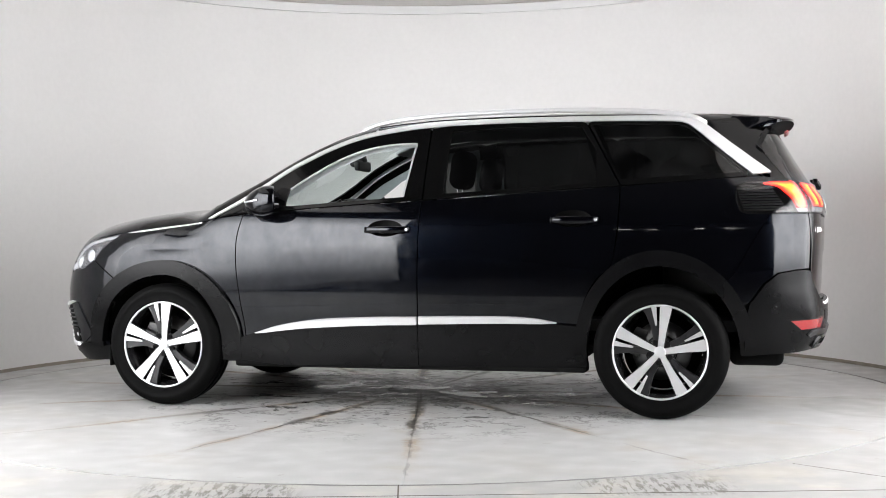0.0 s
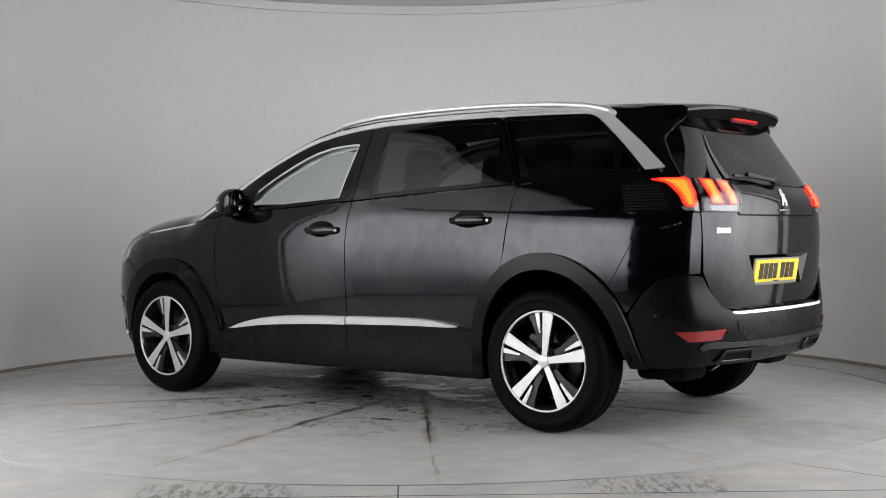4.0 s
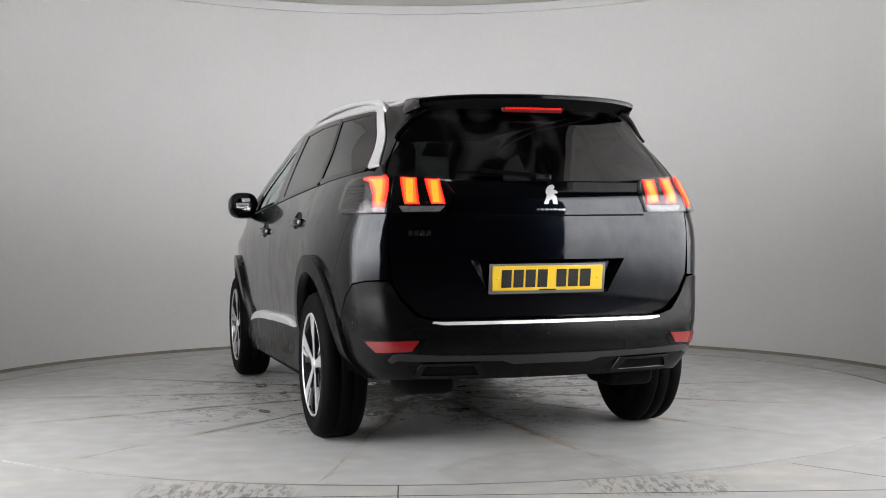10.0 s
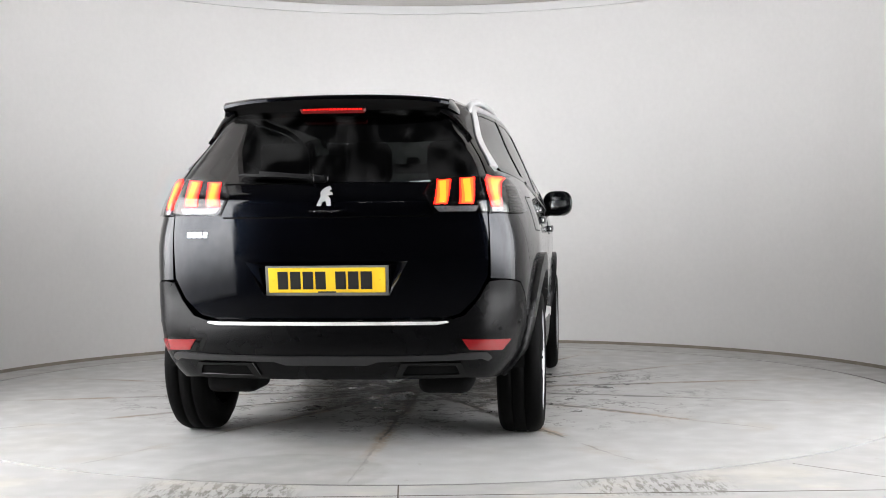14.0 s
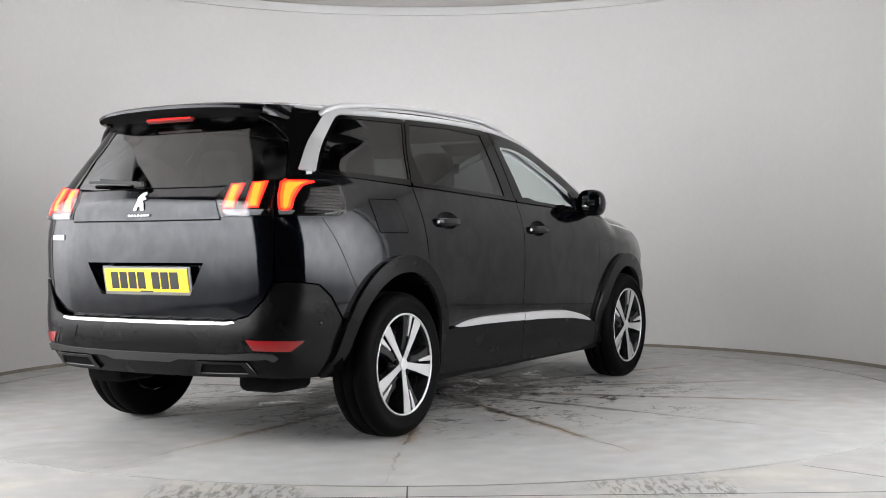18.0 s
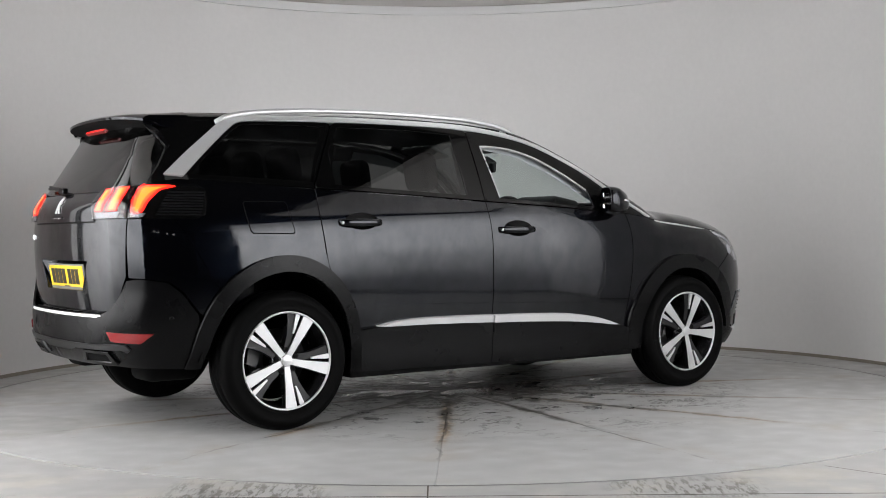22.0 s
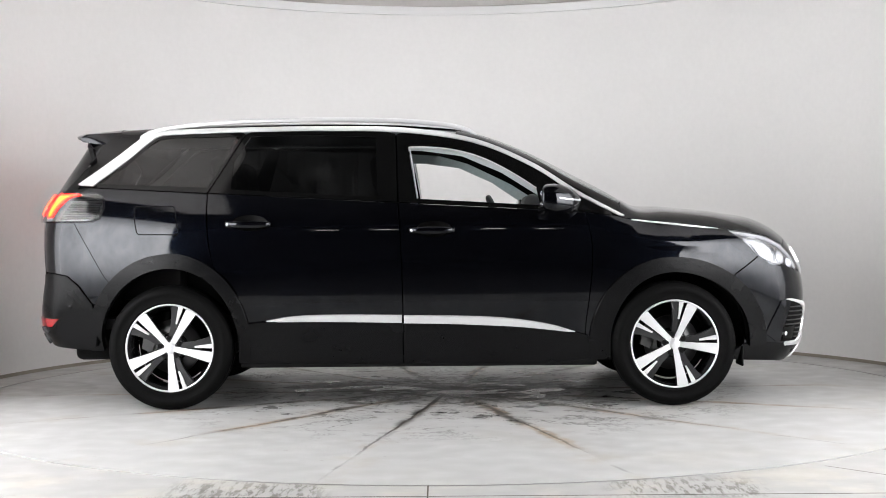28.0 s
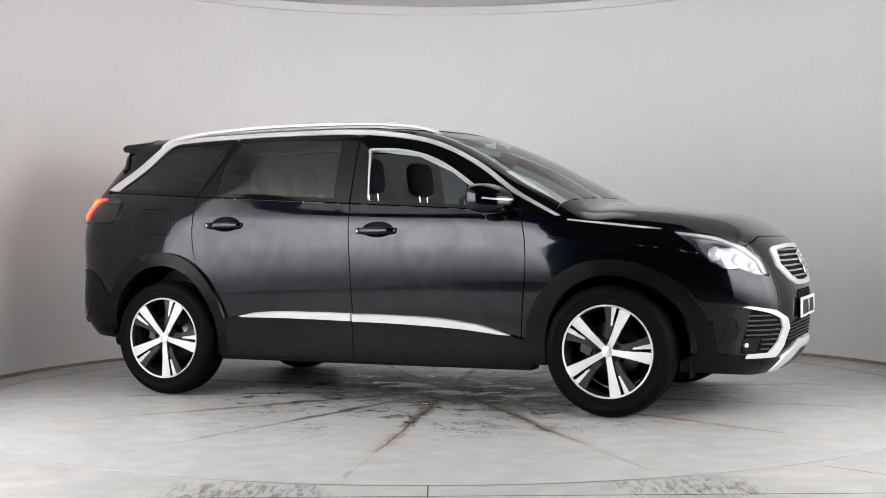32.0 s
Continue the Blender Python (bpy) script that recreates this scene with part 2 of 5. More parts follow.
def dusty(m, low, high):
    """Uneven haze on the clear coat: wiped and dried smears at two scales."""
    nt = m.node_tree
    coord = nt.nodes.new("ShaderNodeTexCoord")
    big, fine, mul, span = (nt.nodes.new("ShaderNode" + k) for k in ("TexNoise", "TexNoise", "Math", "MapRange"))
    big.inputs["Scale"].default_value, big.inputs["Detail"].default_value, big.inputs["Distortion"].default_value = 5.0, 7.0, 1.2
    fine.inputs["Scale"].default_value, fine.inputs["Detail"].default_value = 16.0, 3.0
    mul.operation = "MULTIPLY"
    span.inputs["From Min"].default_value, span.inputs["From Max"].default_value = 0.17, 0.36
    span.inputs["To Min"].default_value, span.inputs["To Max"].default_value = low, high
    for n in (big, fine):
        nt.links.new(coord.outputs["Object"], n.inputs["Vector"])
    nt.links.new(big.outputs["Fac"], mul.inputs[0])
    nt.links.new(fine.outputs["Fac"], mul.inputs[1])
    nt.links.new(mul.outputs[0], span.inputs["Value"])
    nt.links.new(span.outputs["Result"], nt.nodes["Principled BSDF"].inputs["Coat Roughness"])
    # dried water marks: streaks and clouds that dull the clear coat a little
    stretch, streak, cloud, add, dull = (nt.nodes.new("ShaderNode" + k) for k in ("Mapping", "TexNoise", "TexNoise", "Math", "MapRange"))
    stretch.inputs["Scale"].default_value = (1.0, 1.0, 0.55)
    streak.inputs["Scale"].default_value, streak.inputs["Detail"].default_value, streak.inputs["Roughness"].default_value = 14.0, 7.0, 0.7
    cloud.inputs["Scale"].default_value, cloud.inputs["Detail"].default_value, cloud.inputs["Distortion"].default_value = 4.0, 9.0, 1.6
    nt.links.new(coord.outputs["Object"], stretch.inputs["Vector"])
    nt.links.new(stretch.outputs["Vector"], streak.inputs["Vector"])
    nt.links.new(coord.outputs["Object"], cloud.inputs["Vector"])
    nt.links.new(streak.outputs["Fac"], add.inputs[0])
    nt.links.new(cloud.outputs["Fac"], add.inputs[1])
    dull.inputs["From Min"].default_value, dull.inputs["From Max"].default_value = 0.8, 1.2
    dull.inputs["To Min"].default_value, dull.inputs["To Max"].default_value = 1.0, 0.78
    nt.links.new(add.outputs[0], dull.inputs["Value"])
    nt.links.new(dull.outputs["Result"], nt.nodes["Principled BSDF"].inputs["Coat Weight"])
    return m


dusty(M_PAINT, 0.025, 0.10)
M_PAINT.node_tree.nodes["Principled BSDF"].inputs["Specular Tint"].default_value = (0.35, 0.55, 1.0, 1)
M_GLOSS = material("gloss black trim", (0.002, 0.002, 0.002), 0.08, spec=0.22)
M_PLASTIC = material("dark grey grained plastic", (0.0025, 0.0025, 0.0028), 0.25, spec=0.145, bump=0.08, bump_scale=900, rough_var=0.05, grain=0.12, grain_scale=30)
M_UNDER = material("black underbody", (0.004, 0.004, 0.004), 0.95, spec=0.1)
M_CHROME = material("satin chrome", (0.58, 0.58, 0.585), 0.36, 0.5, rough_var=0.04)
M_SATIN = material("brushed steel strip", (0.80, 0.79, 0.77), 0.45, 0.45, rough_var=0.04)
# Painted-in shade for the handle bowls and the tailgate's grooves.
M_HOLLOW_SHADE = material("black painted-in shade of hollows", (0.0015, 0.0015, 0.0015), 0.35, spec=0.03)
M_BRIGHT = material("bright chrome", (0.85, 0.85, 0.86), 0.07, 1.0)
M_PRIVACY = tinted_glass("dark privacy window glass", (0.075, 0.078, 0.077), 0.006)
M_SCREEN = tinted_glass("windscreen glass", (0.72, 0.80, 0.78))
M_RUBBER = material("black tyre rubber", (0.0022, 0.0022, 0.0022), 0.6, spec=0.045, bump=0.2, bump_scale=500, grain=0.15, grain_scale=50)
M_ALLOY = material("machined silver alloy", (0.56, 0.56, 0.565), 0.40, 0.65, rough_var=0.05)
M_ALLOY_DARK = material("gloss black alloy", (0.012, 0.012, 0.013), 0.25, coat=0.6)
M_LINER = material("pale grey cabin fabric", (0.42, 0.45, 0.46), 0.9, grain=0.05)
M_CABIN = material("black soft cabin plastic", (0.007, 0.007, 0.008), 0.6, bump=0.2, bump_scale=600)
M_SEAT = material("dark grey seat cloth", (0.003, 0.003, 0.0045), 0.95, bump=0.3, bump_scale=900, grain=0.15)
M_STEEL = material("dark steel", (0.09, 0.09, 0.09), 0.4, 1.0)
M_STEEL_BRIGHT = material("grey plated plastic", (0.45, 0.45, 0.46), 0.25, 1.0)
M_RED = glowing("lit red lamp claw", (1.0, 0.012, 0.006), 8.0)
M_AMBER = glowing("lit orange lamp core", (1.0, 0.048, 0.006), 10.0)
M_GOLD = glowing("lit golden lamp centre", (1.0, 0.105, 0.008), 10.0)
M_BRAKE = glowing("red brake light", (0.12, 0.003, 0.003), 0.10)
M_DIODE = glowing("lit red diode", (1.0, 0.012, 0.008), 0.7)
M_WARM = glowing("warm number plate lamp", (1.0, 0.75, 0.45), 1.0)
M_ALLOY_CAP = material("silver lacquered cap", (0.62, 0.62, 0.63), 0.3, 0.6)
M_ALLOY_GREY = material("grey lacquered alloy", (0.014, 0.014, 0.015), 0.32, 0.3, rough_var=0.05)
M_REARGLASS = tinted_glass("dusty dark rear window glass", (0.022, 0.023, 0.023), 0.03)
M_REFLECTOR = material("red reflector plastic", (0.20, 0.006, 0.008), 0.15, coat=0.4, grain=0.2, grain_scale=300)
M_LENS = material("white frosted lamp lens", (0.42, 0.43, 0.45), 0.22, 0.15, coat=1.0, grain=0.12, grain_scale=120)
M_REVERSE = material("grey reversing lamp lens", (0.13, 0.135, 0.14), 0.4, 0.2, coat=0.25, grain=0.3, grain_scale=90)
M_LENS_GREY = material("grey lamp bezel", (0.16, 0.165, 0.175), 0.2, 0.6, coat=0.6, grain=0.2, grain_scale=60)
M_LENS_BACK = material("silvered lamp bowl", (0.20, 0.205, 0.215), 0.18, 0.9, grain=0.2, grain_scale=40)
M_CLEAR = tinted_glass("clear lamp cover", (0.97, 0.97, 0.98))
M_RIB = material("dark grey lamp rib", (0.006, 0.006, 0.0065), 0.35, spec=0.15)
M_SKID = material("satin grey skid plate paint", (0.012, 0.012, 0.013), 0.3, grain=0.1, grain_scale=60)
M_YELLOW = material("yellow reflective number plate", (0.90, 0.58, 0.025), 0.35, coat=0.5, grain=0.04, grain_scale=200)
M_WHITE_PLATE = material("white reflective number plate", (0.8, 0.8, 0.78), 0.35, coat=0.5, grain=0.04, grain_scale=200)
M_HOLDER = material("grey plate holder plastic", (0.16, 0.16, 0.165), 0.4, grain=0.1)
M_BAR = material("black plate print", (0.01, 0.01, 0.01), 0.4)
M_TUBE = glowing("lit LED tube", (1.0, 0.97, 0.92), 30.0)


# ---- mesh helpers ----
def ob_from(name, verts, faces, mat, parent=None, smooth=False, label=""):
    me = bpy.data.meshes.new(name)
    me.from_pydata([tuple(map(float, v)) for v in verts], [], [tuple(int(i) for i in f) for f in faces])
    me.update()
    me.materials.append(mat)
    if smooth:
        me.shade_smooth()
    ob = new(name, me)
    ob.parent = parent
    if label:
        ob["label"] = label
    return ob


def part(name, bm, mat, parent, label="", smooth=False):
    me = bpy.data.meshes.new(name)
    bm.to_mesh(me)
    bm.free()
    me.materials.append(mat)
    if smooth:
        me.shade_smooth()
    ob = new(name, me)
    ob.parent = parent
    if label:
        ob["label"] = label
    return ob


def box_bm(cx, cy, cz, sx, sy, sz, bevel=0.0, seg=2):
    bm = bmesh.new()
    bmesh.ops.create_cube(bm, size=1.0, matrix=Matrix.Translation((cx, cy, cz)) @ Matrix.Diagonal((sx, sy, sz, 1)))
    if bevel:
        bmesh.ops.bevel(bm, geom=bm.edges[:], offset=bevel, segments=seg, affect="EDGES", profile=0.5)
    return bm


def arc_wall(name, centre, r0, r1, z0, z1, a0, a1, n, mat, parent=None):
    """A curved wall of real thickness: from angle a0 to a1 in degrees, inner radius r0, outer r1."""
    vs, fs = [], []
    for k in range(n + 1):
        a = radians(a0 + (a1 - a0) * k / n)
        for r, z in ((r0, z0), (r0, z1), (r1, z1), (r1, z0)):
            vs.append((centre[0] + r * math.cos(a), centre[1] + r * math.sin(a), z))
    for k in range(n):
        for j in range(4):
            p, q = 4 * k + j, 4 * k + (j + 1) % 4
            fs.append((p, q, q + 4, p + 4))
    fs += [(3, 2, 1, 0), (4 * n, 4 * n + 1, 4 * n + 2, 4 * n + 3)]
    ob = ob_from(name, vs, fs, mat, parent)
    bm = bmesh.new()
    bm.from_mesh(ob.data)
    bmesh.ops.recalc_face_normals(bm, faces=bm.faces)
    bm.to_mesh(ob.data)
    bm.free()
    ob.data.shade_smooth()
    ob.data.set_sharp_from_angle(angle=radians(40))
    return ob


# ---- the booth ----
WALL_C, WALL_R, WALL_TOP = (0.06, 0.12), 3.27, 2.95
TABLE_R = 2.945
wall = tagged(arc_wall("wall_curved", WALL_C, WALL_R, WALL_R + 0.12, 0.0, WALL_TOP, -16, 196, 130, M_WALL), "curved white painted wall of the photo booth", "wall", kind="structure")
tagged(arc_wall("trim", WALL_C, WALL_R - 0.012, WALL_R + 0.14, WALL_TOP + 0.002, WALL_TOP + 0.075, -16, 196, 130, M_TRIM), "white metal trim along the wall's top edge", "trim", kind="structure")
tagged(arc_wall("baseboard", WALL_C, WALL_R - 0.006, WALL_R - 0.0005, 0.0, 0.024, -16, 196, 130, M_SEAL), "thin beige sealant strip along the wall's foot", "baseboard", kind="structure")
disc = bmesh.new()
rim = [disc.verts.new((x, y, WALL_TOP + 0.08)) for x, y in [(3.7 * math.cos(radians(a)), 0.1 + 3.7 * math.sin(radians(a))) for a in range(-58, 239, 4)] + [(-1.75, -3.1), (-1.75, -0.6), (1.75, -0.6), (1.75, -3.1)]]
low_face = disc.faces.new(list(reversed(rim)))
raised = bmesh.ops.extrude_face_region(disc, geom=[low_face])
bmesh.ops.translate(disc, vec=(0, 0, 0.1), verts=[v for v in raised["geom"] if isinstance(v, bmesh.types.BMVert)])
bmesh.ops.triangulate(disc, faces=[f for f in disc.faces if len(f.verts) > 4])
bmesh.ops.recalc_face_normals(disc, faces=disc.faces)
tagged(part("ceiling", disc, M_CEIL, None), "cream painted flat ceiling of the booth", "ceiling", kind="structure")
# tall light panels that flank the opening, three to a side
for line, glows in zip((((-2.76, -4.94), (-3.75, -3.1), (-4.02, -1.45), (-3.34, -0.84)), ((2.84, -4.94), (3.83, -3.1), (4.10, -1.45), (3.46, -0.84))), PANEL_GLOW):
    for (x0, y0), (x1, y1), near, far in zip(line, line[1:], glows, glows[1:]):
        p = new("light_panel")
        tagged(p, "tall white light panel beside the booth's opening", "light panel", "light panels beside the opening")
        p.matrix_basis = pose((x0 + x1) / 2, (y0 + y1) / 2, 0, 0, 0, math.degrees(math.atan2(y1 - y0, x1 - x0)))
        w, sgn = math.dist((x0, y0), (x1, y1)), 1 if x0 > 0 else -1
        part("diffuser", box_bm(0, 0.02 * sgn, 1.66, w - 0.006, 0.02, 3.24), panel_glow(near, far, w), p)
        part("back_panel", box_bm(0, -0.04 * sgn, 1.66, w, 0.06, 3.3), M_DARK, p)
        for z in (0.02, 3.30):
            part("frame_bar", box_bm(0, 0.0, z, w, 0.07, 0.04, 0.006), M_FRAME, p)
        for u in (-w / 2 + 0.006, w / 2 - 0.006):
            part("frame_bar", box_bm(u, -0.025 * sgn, 1.66, 0.012, 0.02, 3.26, 0.002), M_FRAME, p)
# Unseen overhead area lamp, added to lift the light on walls and floor.
lamp = bpy.data.lights.new("overhead_fill", "AREA")
lamp.shape, lamp.size, lamp.energy = "DISK", 2.6, FILL_WATTS
lamp.color = (0.97, 0.98, 1.0)
lo = new("overhead_fill", lamp)
lo.matrix_world = pose(0, 0.7, WALL_TOP + 0.07)
# dark hall round the camera
for nm, b in (("wall_south", (0, -11.0, 2.5, 14, 0.2, 5)), ("wall_west", (-7.0, -3.5, 2.5, 0.2, 15, 5)), ("wall_east", (7.0, -3.5, 2.5, 0.2, 15, 5)), ("wall_north", (0, 4.2, 2.5, 14, 0.2, 5))):
    tagged(part(nm, box_bm(*b), M_DARK, None), "dark wall of the hall round the booth", "wall", kind="structure")
tagged(part("ceiling", box_bm(0, -3.5, 5.1, 14, 15, 0.2), M_DARK, None), "dark roof of the hall round the booth", "ceiling", kind="structure")

# floor with a round cut-out for the turntable
vs, fs = [], []
N = 192
for k in range(N):
    a = 2 * math.pi * k / N
    c, s = math.cos(a), math.sin(a)
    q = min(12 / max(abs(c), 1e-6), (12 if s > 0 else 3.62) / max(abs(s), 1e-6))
    for r, z in ((TABLE_R + 0.022, -0.05), (TABLE_R + 0.022, 0.0), (q, 0.0)):
        vs.append((r * c, r * s, z))
for k in range(N):
    p, q = 3 * k, 3 * ((k + 1) % N)
    fs += [(p, p + 1, q + 1, q), (p + 1, p + 2, q + 2, q + 1)]
floor = tagged(ob_from("floor", vs, fs, M_FLOOR), "pale grey worn concrete floor round the turntable", "floor", kind="structure")
# Unseen sheet, added so that the lower doors mirror a dark floor.
tagged(part("floor_hall", box_bm(0, -7.82, -0.02, 24, 8.4, 0.03), M_FLOOR_SHADE, None), "unseen dark floor sheet added to darken the car's reflections", "floor", kind="structure")
tagged(part("ground", box_bm(0, -1, -0.2, 30, 30, 0.2), M_JOINT, None), "dark ground under the turntable", "ground", kind="structure")

# the turntable
turntable = tagged(new("turntable"), "round pale grey concrete turntable with radial cracks", "turntable")
STEP = 360 / 14
CRACKS = [2 + STEP * k for k in range(14)]


def sector(a0, a1, gap):
    vs, n = [], 10
    for z in (0.0, -0.04):
        for r in (0.212, TABLE_R):
            g = math.degrees(gap / r)
            for k in range(n + 1):
                a = radians(a0 + g + (a1 - a0 - 2 * g) * k / n)
                vs.append((r * math.cos(a), r * math.sin(a), z))
    m = n + 1
    fs = []
    for k in range(n):
        fs += [(k, m + k, m + k + 1, k + 1), (m + k, 3 * m + k, 3 * m + k + 1, m + k + 1), (2 * m + k, k, k + 1, 2 * m + k + 1)]
    fs += [(0, 2 * m, 3 * m, m), (n, m + n, 3 * m + n, 2 * m + n)]
    return ob_from("slab", vs, fs, M_SLAB, turntable)


for k in range(14):
    sector(CRACKS[k], CRACKS[k] + STEP, 0.0006)
hubbm = bmesh.new()
bmesh.ops.create_cone(hubbm, cap_ends=True, segments=48, radius1=0.208, radius2=0.208, depth=0.04, matrix=Matrix.Translation((0, 0, -0.02)))
part("hub_plate", hubbm, M_SLAB, turntable)
# added dark ring in the gap round the turntable, in place of the gap's shade
tagged(arc_wall("trim", (0, 0), TABLE_R + 0.001, TABLE_R + 0.0215, -0.03, -0.010, 0, 360, 192, M_GAP_SHADE), "added dark ring that stands in for shade in the turntable's gap", "seal", kind="structure")
# straight joints in the floor before the turntable
for (x0, y0), (x1, y1), w in (((-4.5, -3.135), (4.5, -3.165), 0.007), ((-0.09, -2.955), (-0.085, -3.6), 0.006), ((1.56, -2.61), (2.6, -3.75), 0.004)):
    j = part("floor_joint", box_bm(0, 0, 0.0002, math.dist((x0, y0), (x1, y1)), w, 0.001), M_JOINT, floor)
    j.matrix_basis = pose((x0 + x1) / 2, (y0 + y1) / 2, 0, 0, 0, math.degrees(math.atan2(y1 - y0, x1 - x0)))
# small lamps in the dark hall, on either side of the camera
for x in (-1.25, -0.62, 0.55, 1.2):
    p = tagged(new("hall_lamp"), "small white LED lamp bar hung from the hall's roof", "lamp", "lamp bars in the hall")
    p.matrix_basis = pose(x, -6.6, 2.75)
    part("housing", box_bm(0, 0, 0.02, 0.24, 0.07, 0.03, 0.006), M_FRAME, p).matrix_basis = pose(0, 0, 0, 40)
    part("lamp_tube", box_bm(0, 0, 0.0, 0.22, 0.05, 0.012, 0.004), M_TUBE, p).matrix_basis = pose(0, 0, 0, 40)
    part("cable", box_bm(0, 0, 1.14, 0.008, 0.008, 2.24), M_DARK, p)


# ---- the car's outer form, in the car's space: x forward, y to its left, z up, from the ground midway between the axles ----
def curve(*pts):
    xs, ys = np.array([p[0] for p in pts], float), np.array([p[1] for p in pts], float)
    h = np.diff(xs)
    d = np.diff(ys) / h
    m = np.empty_like(xs)
    m[1:-1] = (d[:-1] * h[1:] + d[1:] * h[:-1]) / (h[:-1] + h[1:])
    m[0], m[-1] = d[0], d[-1]

    def at(x):
        x = np.asarray(x, float)
        i = np.clip(np.searchsorted(xs, x) - 1, 0, len(h) - 1)
        t = (x - xs[i]) / h[i]
        tc = np.clip(t, 0, 1)
        v = (ys[i] * (1 + 2 * tc) * (1 - tc) ** 2 + h[i] * m[i] * tc * (1 - tc) ** 2 + ys[i + 1] * tc * tc * (3 - 2 * tc) + h[i] * m[i + 1] * tc * tc * (tc - 1))
        return v + np.where(t < 0, m[0] * (x - xs[0]), 0) + np.where(t > 1, m[-1] * (x - xs[-1]), 0)
    return at


SIDE_Z = curve((0.18, 0.82), (0.30, 0.848), (0.40, 0.856), (0.45, 0.861), (0.50, 0.869), (0.54, 0.877), (0.58, 0.883), (0.62, 0.8875), (0.66, 0.891), (0.70, 0.8935), (0.75, 0.8965), (0.80, 0.8985), (0.85, 0.900),
               (0.90, 0.901), (0.95, 0.9005), (1.00, 0.896), (1.08, 0.880), (1.16, 0.852), (1.30, 0.800), (1.45, 0.735), (1.56, 0.683), (1.66, 0.63), (1.75, 0.58))
LOW_TAPER = curve((0.2, 0.085), (0.6, 0.07), (0.9, 0.075), (1.2, 0.10), (1.7, 0.11))
FRONT_TAPER = curve((0.2, 0.075), (0.6, 0.065), (0.9, 0.065), (1.1, 0.09), (1.6, 0.16))
GATE_X = curve((0.2, -2.15), (0.60, -2.240), (0.75, -2.256), (0.90, -2.265), (1.05, -2.266), (1.14, -2.257), (1.2, -2.218), (1.35, -2.125), (1.53, -2.02), (1.66, -1.94))
BUMP_X = curve((0.18, -2.00), (0.25, -2.10), (0.33, -2.21), (0.42, -2.265), (0.55, -2.284), (0.63, -2.276), (0.72, -2.264), (0.82, -2.268), (1.0, -2.27), (1.6, -2.0))
NOSE_X = curve((0.15, 2.075), (0.22, 2.20), (0.32, 2.283), (0.42, 2.300), (0.52, 2.310), (0.62, 2.311), (0.73, 2.292), (0.80, 2.270), (0.865, 2.243), (0.95, 2.210), (1.05, 2.12), (1.6, 1.5))
TOP_Z = curve((-2.3, 1.60), (-2.1, 1.612), (-1.9, 1.625), (-1.4, 1.642), (-0.9, 1.650), (-0.4, 1.648), (0.0, 1.636), (0.30, 1.606), (0.54, 1.530), (0.9, 1.358), (1.14, 1.222),
              (1.23, 1.166), (1.44, 1.141), (1.8, 1.101), (2.08, 1.044), (2.27, 0.935), (2.4, 0.82))
CROWN_2 = curve((-2.3, 0.08), (0.0, 0.07), (0.35, 0.10), (0.6, 0.13), (0.9, 0.15), (1.1, 0.11), (1.4, 0.045), (2.3, 0.10))
CROWN_4 = curve((-2.3, 0.0), (0.5, 0.0), (1.1, 0.02), (1.4, 0.08), (2.3, 0.14))


def smax(a, b, k):
    h = np.maximum(k - np.abs(a - b), 0) / k
    return np.maximum(a, b) + h * h * h * k / 6


def side_y(x, z):
    low = np.clip((-x - 1.30) / 0.9, 0, 2)
    high = np.clip((-x - 0.55) / 1.4, 0, 2)
    g = np.clip((x - 0.6) / 1.25, 0, 2)
    m = np.clip((z - 1.17) / 0.29, 0, 1)
    m = m * m * (3 - 2 * m)
    bulge = 0.018 * (np.exp(-((x - 1.42) / 0.45) ** 2) + np.exp(-((x + 1.42) / 0.45) ** 2)) * np.exp(-((z - 0.66) / 0.33) ** 2)
    wing = 0.008 * np.exp(-((z - 0.955 + 0.10 * (x - 1.1)) / 0.032) ** 2) * np.clip((x - 0.96) / 0.35, 0, 1) * np.clip((1.78 - x) / 0.25, 0, 1)
    return wing + SIDE_Z(z) - LOW_TAPER(z) * low * low * (1 - m) - 0.150 * high * high * m - FRONT_TAPER(z) * g * g - 0.025 * np.clip((x + 0.1) / 0.5, 0, 1) * m - 0.003 * x * x + bulge


def body_f(p, bumper=False):
    x, y, z = p[:, 0], p[:, 1], p[:, 2]
    a = np.abs(y) - side_y(x, z)
    b = (BUMP_X(z) if bumper else GATE_X(z)) + 0.13 * y * y - x
    c = x - (NOSE_X(z) - 0.12 * y * y)
    d = z - (TOP_Z(x) - CROWN_2(x) * y * y - CROWN_4(x) * y ** 4)
    f = smax(smax(a, b, 0.34 - 0.15 * np.clip((z - 1.17) / 0.2, 0, 1)), c, 0.6)
    kt = 0.11 + 0.10 * np.clip((x - 0.9) / 0.4, 0, 1)
    return smax(f, d, kt)


def cast(o, way, reach, bumper=False):
    lo, hi = np.zeros(len(o)), np.full(len(o), reach)
    for _ in range(34):
        mid = (lo + hi) / 2
        inside = body_f(o + way * mid[:, None], bumper) < 0
        lo, hi = np.where(inside, mid, lo), np.where(inside, hi, mid)
    return o + way * lo[:, None]


def grad(p, bumper=False):
    e = 2e-3
    g = np.stack([body_f(p + np.eye(3)[k] * e, bumper) - body_f(p - np.eye(3)[k] * e, bumper) for k in range(3)], 1)
    return g / np.linalg.norm(g, axis=1)[:, None]


POLE = 0.9


